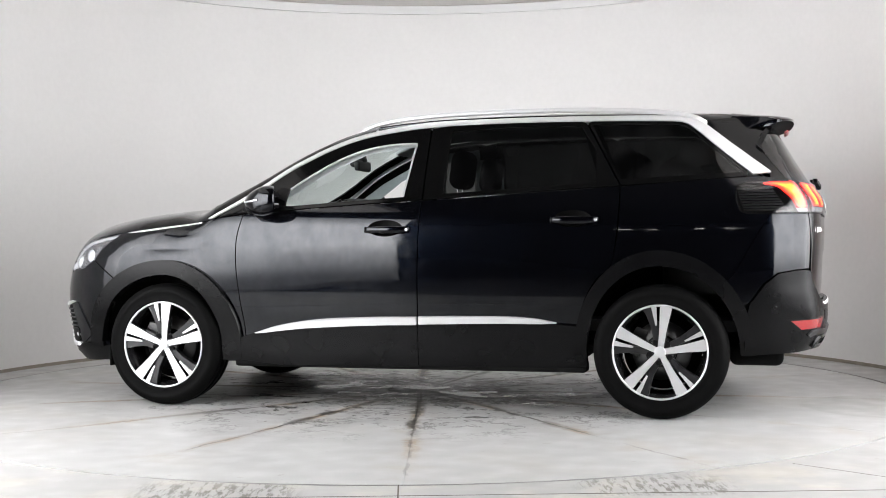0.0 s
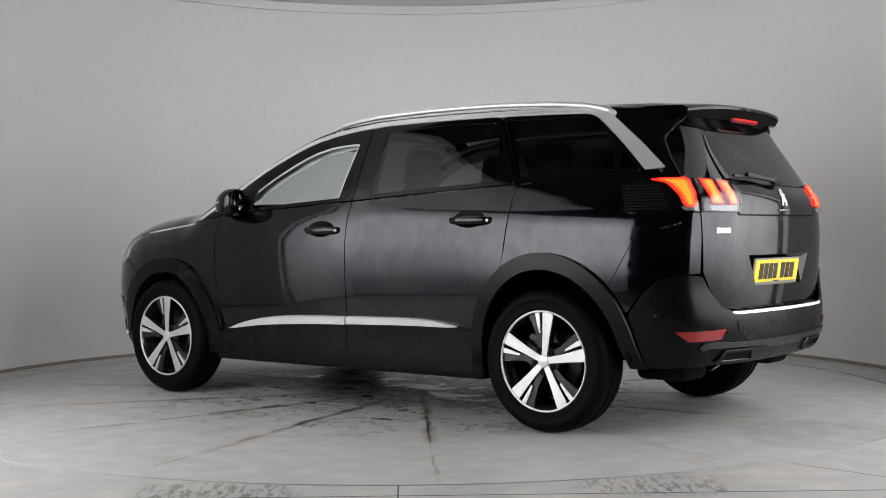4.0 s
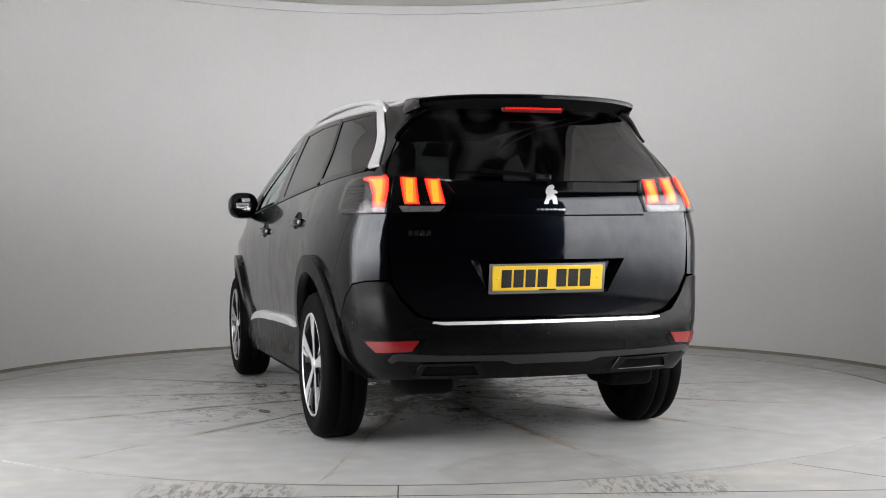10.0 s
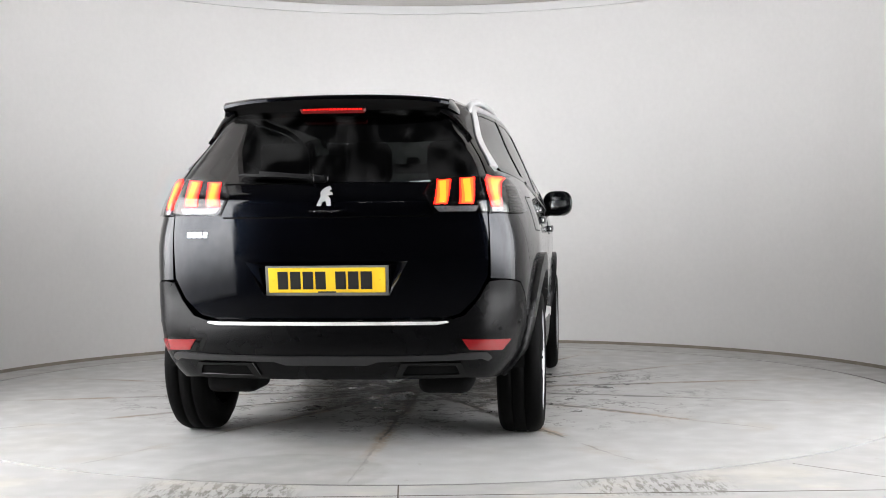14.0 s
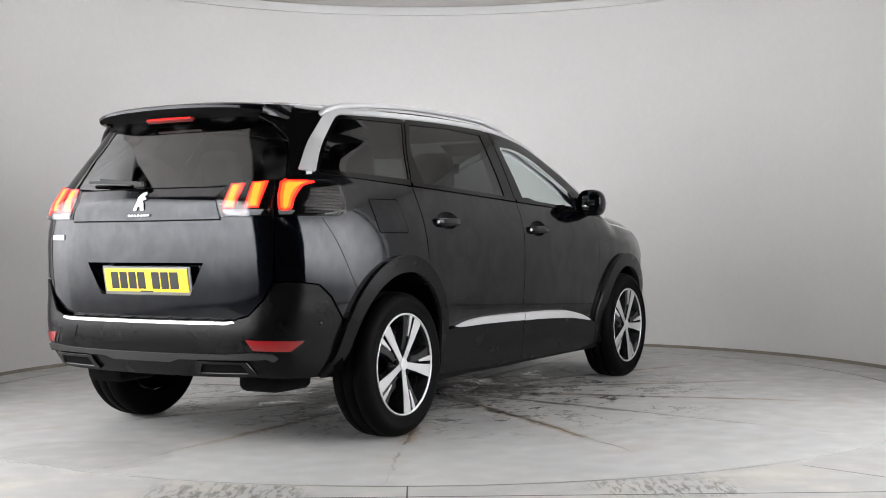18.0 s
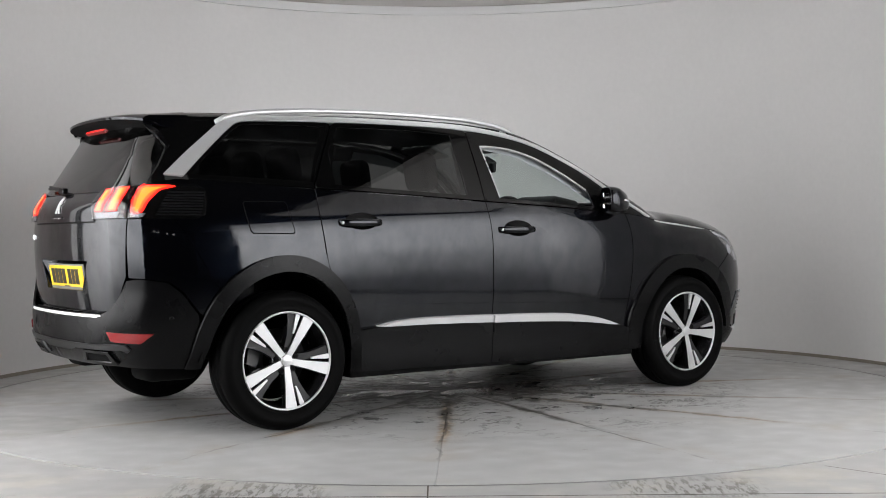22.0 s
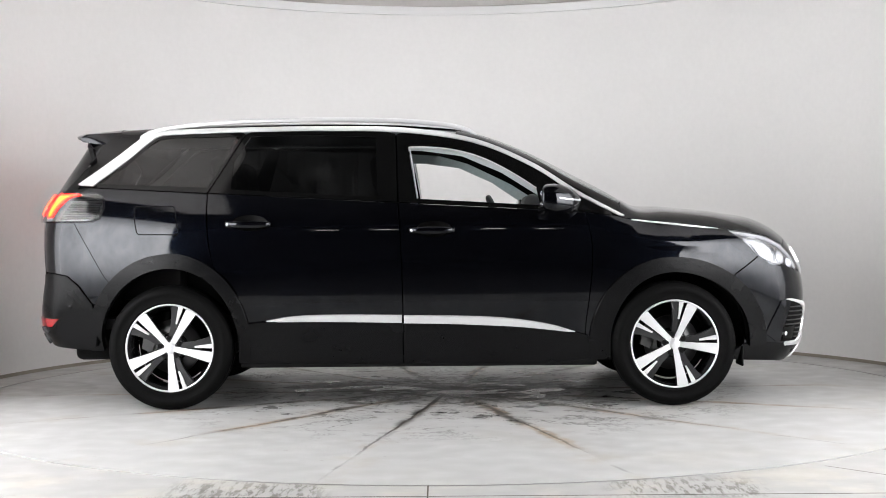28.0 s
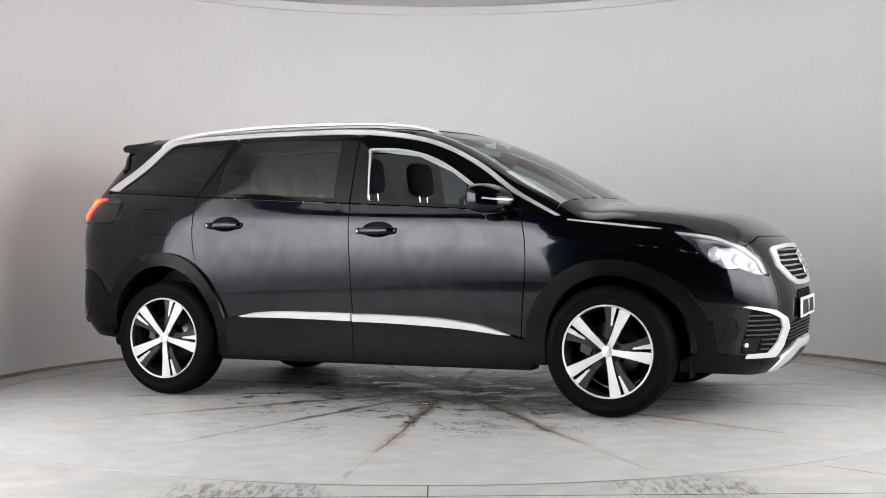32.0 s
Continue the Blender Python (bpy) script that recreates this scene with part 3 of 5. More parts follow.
def project(uv, how, bumper=False):
    """Points of a pattern onto the form: side (x, z), back and front (angle, z) round an upright axis, top (x, y)."""
    uv = np.asarray(uv, float)
    n, zero, one = len(uv), np.zeros(len(uv)), np.ones(len(uv))
    if how == "side":
        o, w, r = np.stack([uv[:, 0], zero, uv[:, 1]], 1), np.stack([zero, one, zero], 1), 1.2
    elif how == "top":
        o, w, r = np.stack([uv[:, 0], uv[:, 1], one * 0.72], 1), np.stack([zero, zero, one], 1), 1.3
    else:
        s = -1.0 if how == "back" else 1.0
        o, w, r = np.stack([one * s * POLE, zero, uv[:, 1]], 1), np.stack([s * np.cos(uv[:, 0]), np.sin(uv[:, 0]), zero], 1), 2.4
    p = cast(o, w, r, bumper)
    return p, grad(p, bumper)


def back_uv(*pts):
    """Pattern points for the back from (x, y, z)."""
    return [(math.atan2(y, -x - POLE), z) for x, y, z in pts]


def front_uv(*pts):
    return [(math.atan2(y, x - POLE), z) for x, y, z in pts]


def side_to(pts, how):
    """Side pattern points (x, z) turned into the pattern of the back or the front."""
    p, _ = project(pts, "side")
    return back_uv(*p) if how == "back" else front_uv(*p)


def bend(pts, n=6, closed=False):
    """A smooth line through the points."""
    p = [np.array(q, float) for q in pts]
    out, m = [], len(p)
    for i in range(m if closed else m - 1):
        a, b = p[i], p[(i + 1) % m]
        pa = p[(i - 1) % m] if closed or i else 2 * a - b
        pb = p[(i + 2) % m] if closed or i + 2 < m else 2 * b - a
        for k in range(n):
            t = k / n
            out.append(0.5 * ((2 * a) + (b - pa) * t + (2 * pa - 5 * a + 4 * b - pb) * t * t + (3 * a - pa - 3 * b + pb) * t ** 3))
    if not closed:
        out.append(p[-1])
    return [tuple(q) for q in out]


def dense(loop, step):
    out = []
    for a, b in zip(loop, loop[1:] + loop[:1]):
        d = math.dist(a, b)
        k = max(1, int(math.ceil(d / step)))
        if d > 1e-7:
            out += [(a[0] + (b[0] - a[0]) * i / k, a[1] + (b[1] - a[1]) * i / k) for i in range(k)]
    return out


def in_poly(p, loop):
    x, y = p[:, 0], p[:, 1]
    hit = np.zeros(len(p), bool)
    L = np.array(loop)
    for (ax, ay), (bx, by) in zip(L, np.roll(L, -1, 0)):
        if ay != by:
            hit ^= ((ay > y) != (by > y)) & (x < (bx - ax) * (y - ay) / (by - ay) + ax)
    return hit


def pattern(outline, holes, step):
    loops = [dense(list(outline), step)] + [dense(list(h), step) for h in holes]
    pts, edges = [], []
    for L in loops:
        n0 = len(pts)
        pts += L
        edges += [(n0 + i, n0 + (i + 1) % len(L)) for i in range(len(L))]
    B = np.array(pts)
    lo, hi = B.min(0), B.max(0)
    gx, gy = np.arange(lo[0], hi[0], step), np.arange(lo[1], hi[1], step * 0.87)
    G = np.array([(x + (0.5 * step if j % 2 else 0), y) for j, y in enumerate(gy) for x in gx])
    if len(G):
        ok = in_poly(G, loops[0])
        for L in loops[1:]:
            ok &= ~in_poly(G, L)
        G = G[ok]
    if len(G):
        near = np.array([((B - g) ** 2).sum(1).min() for g in G])
        G = G[near > (0.55 * step) ** 2]
    allp = [Vector(p) for p in pts] + [Vector(g) for g in G]
    vs, _, fs, *_ = delaunay_2d_cdt(allp, edges, [], 1, 1e-6)
    V, F = np.array([tuple(v) for v in vs]), [tuple(f) for f in fs]
    mid = np.array([V[list(f)].mean(0) for f in F])
    keep = in_poly(mid, loops[0])
    for L in loops[1:]:
        keep &= ~in_poly(mid, L)
    return V, [f for f, k in zip(F, keep) if k]


def sheet(name, P, N, fs, mat, parent, thick=0.012, label="", flip=1):
    """A panel from points, their normals and faces: smooth outside, with its edges turned in."""
    P, N = P.copy(), N.copy()
    if flip < 0:
        P[:, 1] *= -1
        N[:, 1] *= -1
    F = []
    for f in fs:
        a, b, c = P[list(f[:3])]
        F.append(tuple(f) if np.dot(np.cross(b - a, c - a), N[f[0]]) > 0 else tuple(reversed(f)))
    count = {}
    for f in F:
        for a, b in zip(f, f[1:] + f[:1]):
            count[(a, b)] = count.get((a, b), 0) + 1
    rim = [(a, b) for (a, b) in count if (b, a) not in count]
    verts, nl, faces = list(P), [], list(F)
    for f in F:
        nl += [N[i] for i in f]
    if thick:
        top, low = {}, {}
        for a, b in rim:
            for i in (a, b):
                if i not in top:
                    top[i] = len(verts)
                    verts.append(P[i])
                    low[i] = len(verts)
                    verts.append(P[i] - N[i] * thick)
        for a, b in rim:
            q = (top[b], top[a], low[a], low[b])
            faces.append(q)
            w = np.cross(P[b] - P[a], N[a])
            w = w / (np.linalg.norm(w) + 1e-12)
            nl += [w * 0.8 + N[b] * 0.6, w * 0.8 + N[a] * 0.6, w, w]
    me = bpy.data.meshes.new(name)
    me.from_pydata([tuple(map(float, v)) for v in verts], [], [tuple(int(i) for i in f) for f in faces])
    me.materials.append(mat)
    me.shade_smooth()
    me.normals_split_custom_set([tuple(map(float, v)) for v in nl])
    ob = new(name, me)
    ob.parent = parent
    if label:
        ob["label"] = label
    return ob


def panel(name, outline, how, mat, parents, off=0.0, holes=(), step=0.045, thick=0.012, bumper=False, label="", shape=None):
    """Cuts a panel from the form. parents: one parent for each side of the car it is made for (left, right), or one alone for a panel on the middle."""
    uv, fs = pattern(outline, holes, step)
    P, N = project(uv, how, bumper)
    P = P + N * off
    if shape is not None:
        P, N = shape(P, N)
    made = [sheet(name, P, N, fs, mat, par, thick, label, 1 - 2 * i) for i, par in enumerate(parents)]
    return made


def both(o):
    """An outline of the left half closed over the middle by its mirror."""
    return list(o) + [(-a, b) for a, b in reversed(o)]


def both_y(o):
    return list(o) + [(a, -b) for a, b in reversed(o)]


def ellipse(cx, cz, a, b, a0, a1, n=30):
    return [(cx + a * math.cos(radians(a0 + (a1 - a0) * k / n)), cz + b * math.sin(radians(a0 + (a1 - a0) * k / n))) for k in range(n + 1)]


# ---- the car ----
car = tagged(new("car"), "black seven-seat family car parked on the turntable, tail lamps lit", "car")
C2 = (car, car)


def tuck(P, N):
    """Draws the lower corners of the rear bumper in towards the middle."""
    d = np.clip((0.465 - P[:, 2]) / 0.13, 0, 1.3) ** 1.6 * np.clip((np.abs(P[:, 1]) - 0.45) / 0.4, 0, 1)
    P, N = P.copy(), N.copy()
    P[:, 1] -= np.sign(P[:, 1]) * 0.075 * d * np.clip((-1.6 - P[:, 0]) / 0.2, 0, 1)
    N[:, 2] -= 0.5 * np.clip(d, 0, 1)
    return P, N / np.linalg.norm(N, axis=1)[:, None]


BELT = [(-1.98, 1.270), (-1.60, 1.246), (-1.209, 1.223), (-0.60, 1.19), (-0.18, 1.165), (0.30, 1.139), (0.695, 1.115), (0.93, 1.098), (1.13, 1.072)]


def belt(x):
    return float(np.interp(x, [b[0] for b in BELT], [b[1] for b in BELT]))


def belt_line(x0, x1, n=8, dz=0.0):
    return [(x0 + (x1 - x0) * k / n, belt(x0 + (x1 - x0) * k / n) + dz) for k in range(n + 1)]


GAP = 0.003
GAP_A = bend([(0.925, 0.30), (0.925, 0.45), (0.945, 0.62), (0.962, 0.80), (0.958, 0.95), (0.935, 1.06), (0.925, 1.094)])
GAP_B = bend([(-0.107, 0.258), (-0.107, 0.55), (-0.112, 0.80), (-0.12, 1.0), (-0.13, 1.161)])
GAP_C = bend([(-0.985, 0.42), (-1.02, 0.60), (-1.09, 0.73), (-1.165, 0.80), (-1.19, 0.90), (-1.208, 1.06), (-1.212, 1.219)])


def shift(line, dx):
    return [(a + dx, b) for a, b in line]


SKIN = 0.40


def degs(*pts):
    """Pattern points of the back or the front, given as degrees and height."""
    return [(radians(a), z) for a, z in pts]


# doors
front_doors = panel("front_door", [p for p in shift(GAP_B, GAP) if p[1] > SKIN] + belt_line(-0.127, 0.92, 8, -0.004) + [p for p in reversed(shift(GAP_A, -GAP)) if p[1] > SKIN] + [(0.925 - GAP, SKIN), (-0.107 + GAP, SKIN)],
                    "side", M_PAINT, C2)
rear_doors = panel("rear_door", list(reversed([p for p in shift(GAP_B, -GAP) if p[1] > SKIN])) + [(-0.107 - GAP, SKIN), (-0.97, SKIN)] + [p for p in shift(GAP_C, GAP) if p[1] > SKIN] + belt_line(-1.208, -0.134, 8, -0.004),
                   "side", M_PAINT, C2)
panel("lower_cladding", [(-0.104, 0.258), (0.945, 0.248), (0.945, 0.400), (0.865, 0.422), (0.70, 0.443), (0.5, 0.462), (0.137, 0.480), (-0.104, 0.486)], "side", M_PLASTIC, front_doors, off=0.024, thick=0.03)
panel("lower_cladding", [(-0.110, 0.258), (-0.110, 0.488), (-0.592, 0.496), (-0.88, 0.494), (-0.985, 0.485), (-0.985, 0.266)], "side", M_PLASTIC, rear_doors, off=0.024, thick=0.03)
panel("chrome_strip", bend([(-0.101, 0.525), (0.137, 0.522), (0.45, 0.508), (0.70, 0.472), (0.863, 0.425)], 5) + bend([(0.80, 0.428), (0.70, 0.441), (0.5, 0.461), (0.137, 0.479), (-0.101, 0.484)], 5), "side", M_CHROME, front_doors, off=0.026, step=0.02, thick=0.026)
panel("chrome_strip", bend([(-0.877, 0.500), (-0.76, 0.521), (-0.592, 0.531), (-0.35, 0.531), (-0.114, 0.527)], 5) + bend([(-0.114, 0.487), (-0.35, 0.493), (-0.592, 0.497), (-0.80, 0.497)], 5), "side", M_CHROME, rear_doors, off=0.026, step=0.02, thick=0.026)
# front wings, bonnet, roof, windscreen
ARCH_F, ARCH_R = (1.415, 0.36), (-1.415, 0.36)
HEAD_LAMP = degs((43.2, 0.990), (38.5, 0.978), (34.0, 0.957), (29.0, 0.902), (25.2, 0.834), (24.3, 0.752), (28.0, 0.764), (31.2, 0.794), (33.0, 0.786), (35.3, 0.799), (38.0, 0.846), (39.6, 0.905))
panel("front_wing", side_to(list(reversed([p for p in shift(GAP_A, GAP) if p[1] > 0.33])) + ellipse(*ARCH_F, 0.43, 0.44, 180, 40, 24) + [(1.775, 0.74)], "front") + degs((38.3, 0.843), (40.1, 0.905), (43.6, 0.996)) + side_to([(1.60, 1.010), (1.40, 1.033), (1.255, 1.047), (1.15, 1.060), (1.11, 1.073)], "front"), "front", M_PAINT, C2)
panel("wing_trim", side_to([(1.19, 1.056), (1.40, 1.034), (1.60, 1.011), (1.69, 0.998), (1.60, 1.003), (1.40, 1.026), (1.19, 1.050)], "front"), "front", M_CHROME, C2, off=0.003, step=0.02, thick=0.006)
EDGE_S = project([(1.12, 1.074), (1.15, 1.064), (1.255, 1.051), (1.40, 1.037), (1.60, 1.014)], "side")[0]
EDGE_F = project(degs((43.6, 1.000), (38.5, 0.983), (34.0, 0.961), (31.5, 0.935), (29.0, 0.908), (27.5, 0.912), (24.5, 0.934), (21.5, 0.954), (16, 0.955), (8, 0.954), (0, 0.954)), "front")[0]
panel("bonnet", both_y([(1.20, 0.0), (1.19, 0.35), (1.165, 0.62)] + [(float(p[0]), float(p[1])) for p in EDGE_S] + [(float(p[0]), float(p[1])) for p in EDGE_F])[:-1], "top", M_PAINT, (car,), step=0.04)
roof_edge = bend([(0.20, 0.56), (-0.1, 0.60), (-0.6, 0.615), (-1.2, 0.60), (-1.6, 0.572), (-1.79, 0.55)])
panel("roof", both_y([(0.33, 0.0), (0.30, 0.3), (0.22, 0.53)] + roof_edge + [(-1.805, 0.3), (-1.81, 0.0)])[:-1], "top", M_PAINT, (car,), step=0.06)
# silver line over the side windows
T_OUT = bend([(-1.980, 1.284), (-1.775, 1.447), (-1.648, 1.548), (-1.575, 1.588), (-1.46, 1.602), (-1.1, 1.608), (-0.594, 1.610), (-0.1, 1.597), (0.309, 1.529), (0.632, 1.388), (0.89, 1.218), (1.148, 1.076)], 8)
T_IN = bend([(-1.890, 1.276), (-1.705, 1.431), (-1.595, 1.526), (-1.535, 1.565), (-1.45, 1.577), (-1.1, 1.585), (-0.594, 1.588), (-0.1, 1.574), (0.306, 1.510), (0.624, 1.372), (0.878, 1.205), (1.13, 1.074)], 8)
panel("window_trim", T_OUT + list(reversed(T_IN)), "side", M_CHROME, C2, off=0.006, step=0.03)
# windscreen and the dark pillars beside it, up to the silver line
RIDGE = project([(x, float(np.interp(x, [q[0] for q in T_OUT], [q[1] for q in T_OUT])) + 0.004) for x in (0.20, 0.30, 0.42, 0.55, 0.68, 0.80, 0.92, 1.03, 1.12)], "side")[0]
RIDGE = [(float(p[0]), float(p[1])) for p in RIDGE]
INNER = [(x + 0.008, y - 0.040 - 0.025 * (x - 0.2)) for x, y in RIDGE]
panel("windscreen", both_y([(0.335, 0.0), (0.305, 0.3), (0.225, 0.5)] + INNER + [(1.16, 0.55), (1.18, 0.35), (1.19, 0.0)])[:-1], "top", M_SCREEN, (car,), step=0.05, off=-0.003, thick=0)
panel("pillar_cover", INNER + list(reversed(RIDGE)), "top", M_GLOSS, C2, step=0.03, off=-0.001)
# window surrounds and glass
Q_GLASS = [(-1.855, 1.287), (-1.69, 1.420), (-1.585, 1.512), (-1.53, 1.548), (-1.45, 1.558), (-1.045, 1.560), (-1.212, 1.257)]
R_GLASS = [(-0.985, 1.556), (-0.62, 1.560), (-0.262, 1.545), (-0.246, 1.196), (-0.62, 1.216), (-1.082, 1.243), (-1.076, 1.415)]
F_TOP = bend([(-0.073, 1.470), (-0.05, 1.489), (0.15, 1.478), (0.341, 1.428), (0.52, 1.335), (0.70, 1.213)], 5)
F_GLASS = F_TOP + [(0.74, 1.135), (0.30, 1.163), (-0.024, 1.182)]


def trim_in(x0, x1):
    return [p for p in T_IN if x0 < p[0] < x1]


panel("quarter_window_frame", [(-1.86, 1.266)] + belt_line(-1.7, -1.216, 4, 0.003) + [(-1.021, 1.573)] + [(a, b - 0.004) for a, b in reversed(trim_in(-1.875, -1.03))], "side", M_GLOSS, C2, holes=[Q_GLASS], step=0.03)
panel("window_frame", belt_line(-1.208, -0.136, 8, 0.002) + [(-0.148, 1.565)] + [(a, b - 0.004) for a, b in reversed(trim_in(-1.01, -0.16))] + [(-1.012, 1.572)], "side", M_GLOSS, rear_doors, holes=[R_GLASS], step=0.03)
panel("window_frame", belt_line(-0.128, 1.08, 9, 0.002) + [(a, b - 0.004) for a, b in reversed(trim_in(-0.13, 1.08))] + [(-0.14, 1.563)], "side", M_GLOSS, front_doors, holes=[F_GLASS], step=0.03)
panel("window_glass", Q_GLASS, "side", M_PRIVACY, C2, off=-0.004, step=0.05, thick=0)
panel("window_glass", R_GLASS, "side", M_PRIVACY, rear_doors, off=-0.004, step=0.05, thick=0)
panel("window_seal", F_TOP[1:] + [(a, b - 0.009) for a, b in reversed(F_TOP[1:])], "side", M_CHROME, front_doors, off=-0.003, step=0.02, thick=0.008)
panel("window_seal", [(-0.068, 1.478), (-0.022, 1.19), (-0.015, 1.19), (-0.060, 1.478)], "side", M_CHROME, front_doors, off=-0.003, step=0.03, thick=0.008)
panel("belt_seal", belt_line(-0.12, 0.90, 8, 0.016) + list(reversed(belt_line(-0.12, 0.90, 8, 0.002))), "side", M_GLOSS, front_doors, off=0.006, step=0.03)
panel("belt_seal", belt_line(-1.20, -0.14, 8, 0.016) + list(reversed(belt_line(-1.20, -0.14, 8, 0.002))), "side", M_GLOSS, rear_doors, off=0.006, step=0.03)
# arch mouldings
def arch_line(c, near, far, b, order, n=36):
    """Half an oval over a wheel: its reach towards the doors and towards the bumper differ."""
    pts = []
    for k in range(n + 1):
        t = math.pi * k / n
        ux = math.cos(t)
        pts.append((c[0] - order * ux * (near if ux > 0 else far), c[1] + b * math.sin(t)))
    return pts


for c, nm, order, out_s, in_s in ((ARCH_F, "front", 1, (0.468, 0.550, 0.480), (0.352, 0.452, 0.396)), (ARCH_R, "back", -1, (0.445, 0.480, 0.522), (0.380, 0.405, 0.440))):
    out = arch_line(c, *out_s, order)
    inn = arch_line(c, *in_s, order)
    inn = [(inn[0][0], 0.27)] + inn + [(inn[-1][0], 0.33)]
    out = [(out[0][0], 0.27)] + out + [(out[-1][0], 0.33)]
    arch = side_to(out + list(reversed(inn)), nm)
    panel("arch_moulding", arch, nm, M_PLASTIC, C2, off=0.026, step=0.03, thick=0.06, shape=tuck if nm == "back" else None)
# back: quarter panel, tailgate, glass, bumper
HORN = degs((41.3, 0.600), (38.9, 0.704), (36.7, 0.758), (33.5, 0.772), (31.0, 0.775))
SEAM = bend([(-1.762, 0.722), (-1.797, 0.765), (-1.885, 0.917), (-1.978, 1.069)], 4)
panel("rear_quarter", side_to([(-1.215, 1.217), (-1.212, 1.06), (-1.194, 0.90), (-1.169, 0.80), (-1.10, 0.73), (-1.03, 0.60)] + ellipse(*ARCH_R, 0.43, 0.47, 40, 138, 24) + shift(SEAM, 0.002), "back")
      + degs((29.2, 1.069), (29.2, 1.235)) + side_to([(-1.93, 1.262), (-1.55, 1.24)], "back"), "back", M_PAINT, C2)
panel("bumper_corner", side_to(list(reversed(ellipse(*ARCH_R, 0.43, 0.47, 141, 152, 4))) + shift(SEAM, -0.002), "back")
      + degs((29.2, 1.064), (29.2, 0.95), (29.4, 0.784), (33.5, 0.778), (36.9, 0.764), (39.3, 0.708), (41.6, 0.606)), "back", M_PAINT, C2)
RECESS = back_uv((-2.23, 0.357, 0.862), (-2.23, 0.275, 0.712), (-2.23, -0.275, 0.712), (-2.23, -0.357, 0.862))
gate = panel("tailgate", both(degs((0, 0.607), (20.5, 0.607), (24.0, 0.63), (26.8, 0.70), (28.7, 0.79), (28.9, 0.95), (28.9, 1.20), (13, 1.20), (0, 1.20)))[:-1], "back", M_PAINT, (car,), step=0.03, holes=[RECESS])[0]
panel("rear_window", both(back_uv((-2.2, 0.0, 1.205), (-2.17, 0.35, 1.208), (-2.05, 0.680, 1.235), (-1.98, 0.640, 1.33), (-1.925, 0.588, 1.427), (-1.955, 0.532, 1.492), (-1.985, 0.474, 1.530), (-2.02, 0.3, 1.545), (-2.02, 0.0, 1.548)))[:-1], "back", M_REARGLASS, (gate,), step=0.03, off=-0.003, thick=0)
panel("rear_pillar", back_uv((-2.05, 0.689, 1.235), (-1.98, 0.649, 1.33), (-1.925, 0.597, 1.427), (-1.955, 0.541, 1.492), (-1.985, 0.483, 1.530), (-1.96, 0.48, 1.60)) + side_to([(-1.60, 1.572), (-1.75, 1.440), (-1.975, 1.288), (-1.98, 1.24)], "back"), "back", M_GLOSS, C2, step=0.03)
bumper_b = panel("rear_bumper", both(degs((0, 0.603), (21.5, 0.603), (24.5, 0.625), (27.2, 0.695), (29.0, 0.768)) + list(reversed(HORN)) + side_to([(-1.835, 0.45), (-1.84, 0.33)], "back") + degs((36, 0.335), (26, 0.35), (12, 0.345), (0, 0.345)))[:-1], "back", M_PLASTIC, (car,), step=0.035, bumper=True, shape=tuck)[0]
# front bumper skin
bumper_f = panel("front_bumper", both(degs((0, 0.950), (8, 0.950), (16, 0.951), (21.5, 0.950), (27.5, 0.908), (28.6, 0.898), (24.7, 0.834), (23.8, 0.744), (28.0, 0.757), (31.2, 0.788), (33.0, 0.780), (35.3, 0.793), (38.0, 0.839))
                                      + side_to([(1.780, 0.735), (1.80, 0.57), (1.84, 0.40), (1.84, 0.27)], "front") + degs((25, 0.25), (12, 0.25), (0, 0.25)))[:-1], "front", M_PAINT, (car,), step=0.03)[0]
# dark inner shell behind the panel gaps, and the headliner
SHELL_F = [(0.98, 0.30), (0.98, 0.36)] + ellipse(*ARCH_F, 0.43, 0.44, 180, 0, 20) + [(1.85, 0.80), (1.70, 0.95), (1.15, 1.02), (0.0, 1.13), (-1.2, 1.19), (-1.95, 1.22), (-1.90, 0.36)] + list(reversed(ellipse(*ARCH_R, 0.43, 0.47, 0, 180, 20))) + [(-0.98, 0.30)]
panel("inner_shell", SHELL_F, "side", M_UNDER, C2, off=-0.022, step=0.06, thick=0, shape=tuck)
panel("inner_shell", both(degs((0, 0.36), (30, 0.36), (40, 0.45), (40, 0.7), (38, 1.18), (25, 1.20), (0, 1.19)))[:-1], "back", M_UNDER, (car,), off=-0.07, step=0.06, thick=0)
panel("inner_shell", both(degs((0, 0.28), (25, 0.28), (36, 0.40), (36, 0.80), (25, 0.86), (18, 0.90), (0, 0.91)))[:-1], "front", M_UNDER, (car,), off=-0.05, step=0.06, thick=0)
panel("pillar_backing", [(-0.21, 1.12), (-0.06, 1.12), (-0.09, 1.56), (-0.21, 1.565)], "side", M_UNDER, C2, off=-0.012, step=0.06, thick=0)
panel("pillar_backing", [(-1.26, 1.18), (-1.12, 1.18), (-0.99, 1.57), (-1.07, 1.57)], "side", M_UNDER, C2, off=-0.012, step=0.06, thick=0)
panel("headliner", both_y([(0.30, 0.0), (0.26, 0.3), (0.18, 0.50), (-0.6, 0.56), (-1.5, 0.53), (-1.85, 0.45), (-1.88, 0.0)])[:-1], "top", M_LINER, (car,), off=-0.045, step=0.08, thick=0)
panel("pillar_trim", [(0.10, 1.545), (0.30, 1.485), (0.60, 1.345), (0.86, 1.18), (1.02, 1.09), (0.93, 1.09), (0.66, 1.225), (0.46, 1.36), (0.24, 1.455), (0.0, 1.488), (-0.10, 1.49), (-0.10, 1.56)], "side", M_LINER, C2, off=-0.055, step=0.05, thick=0)
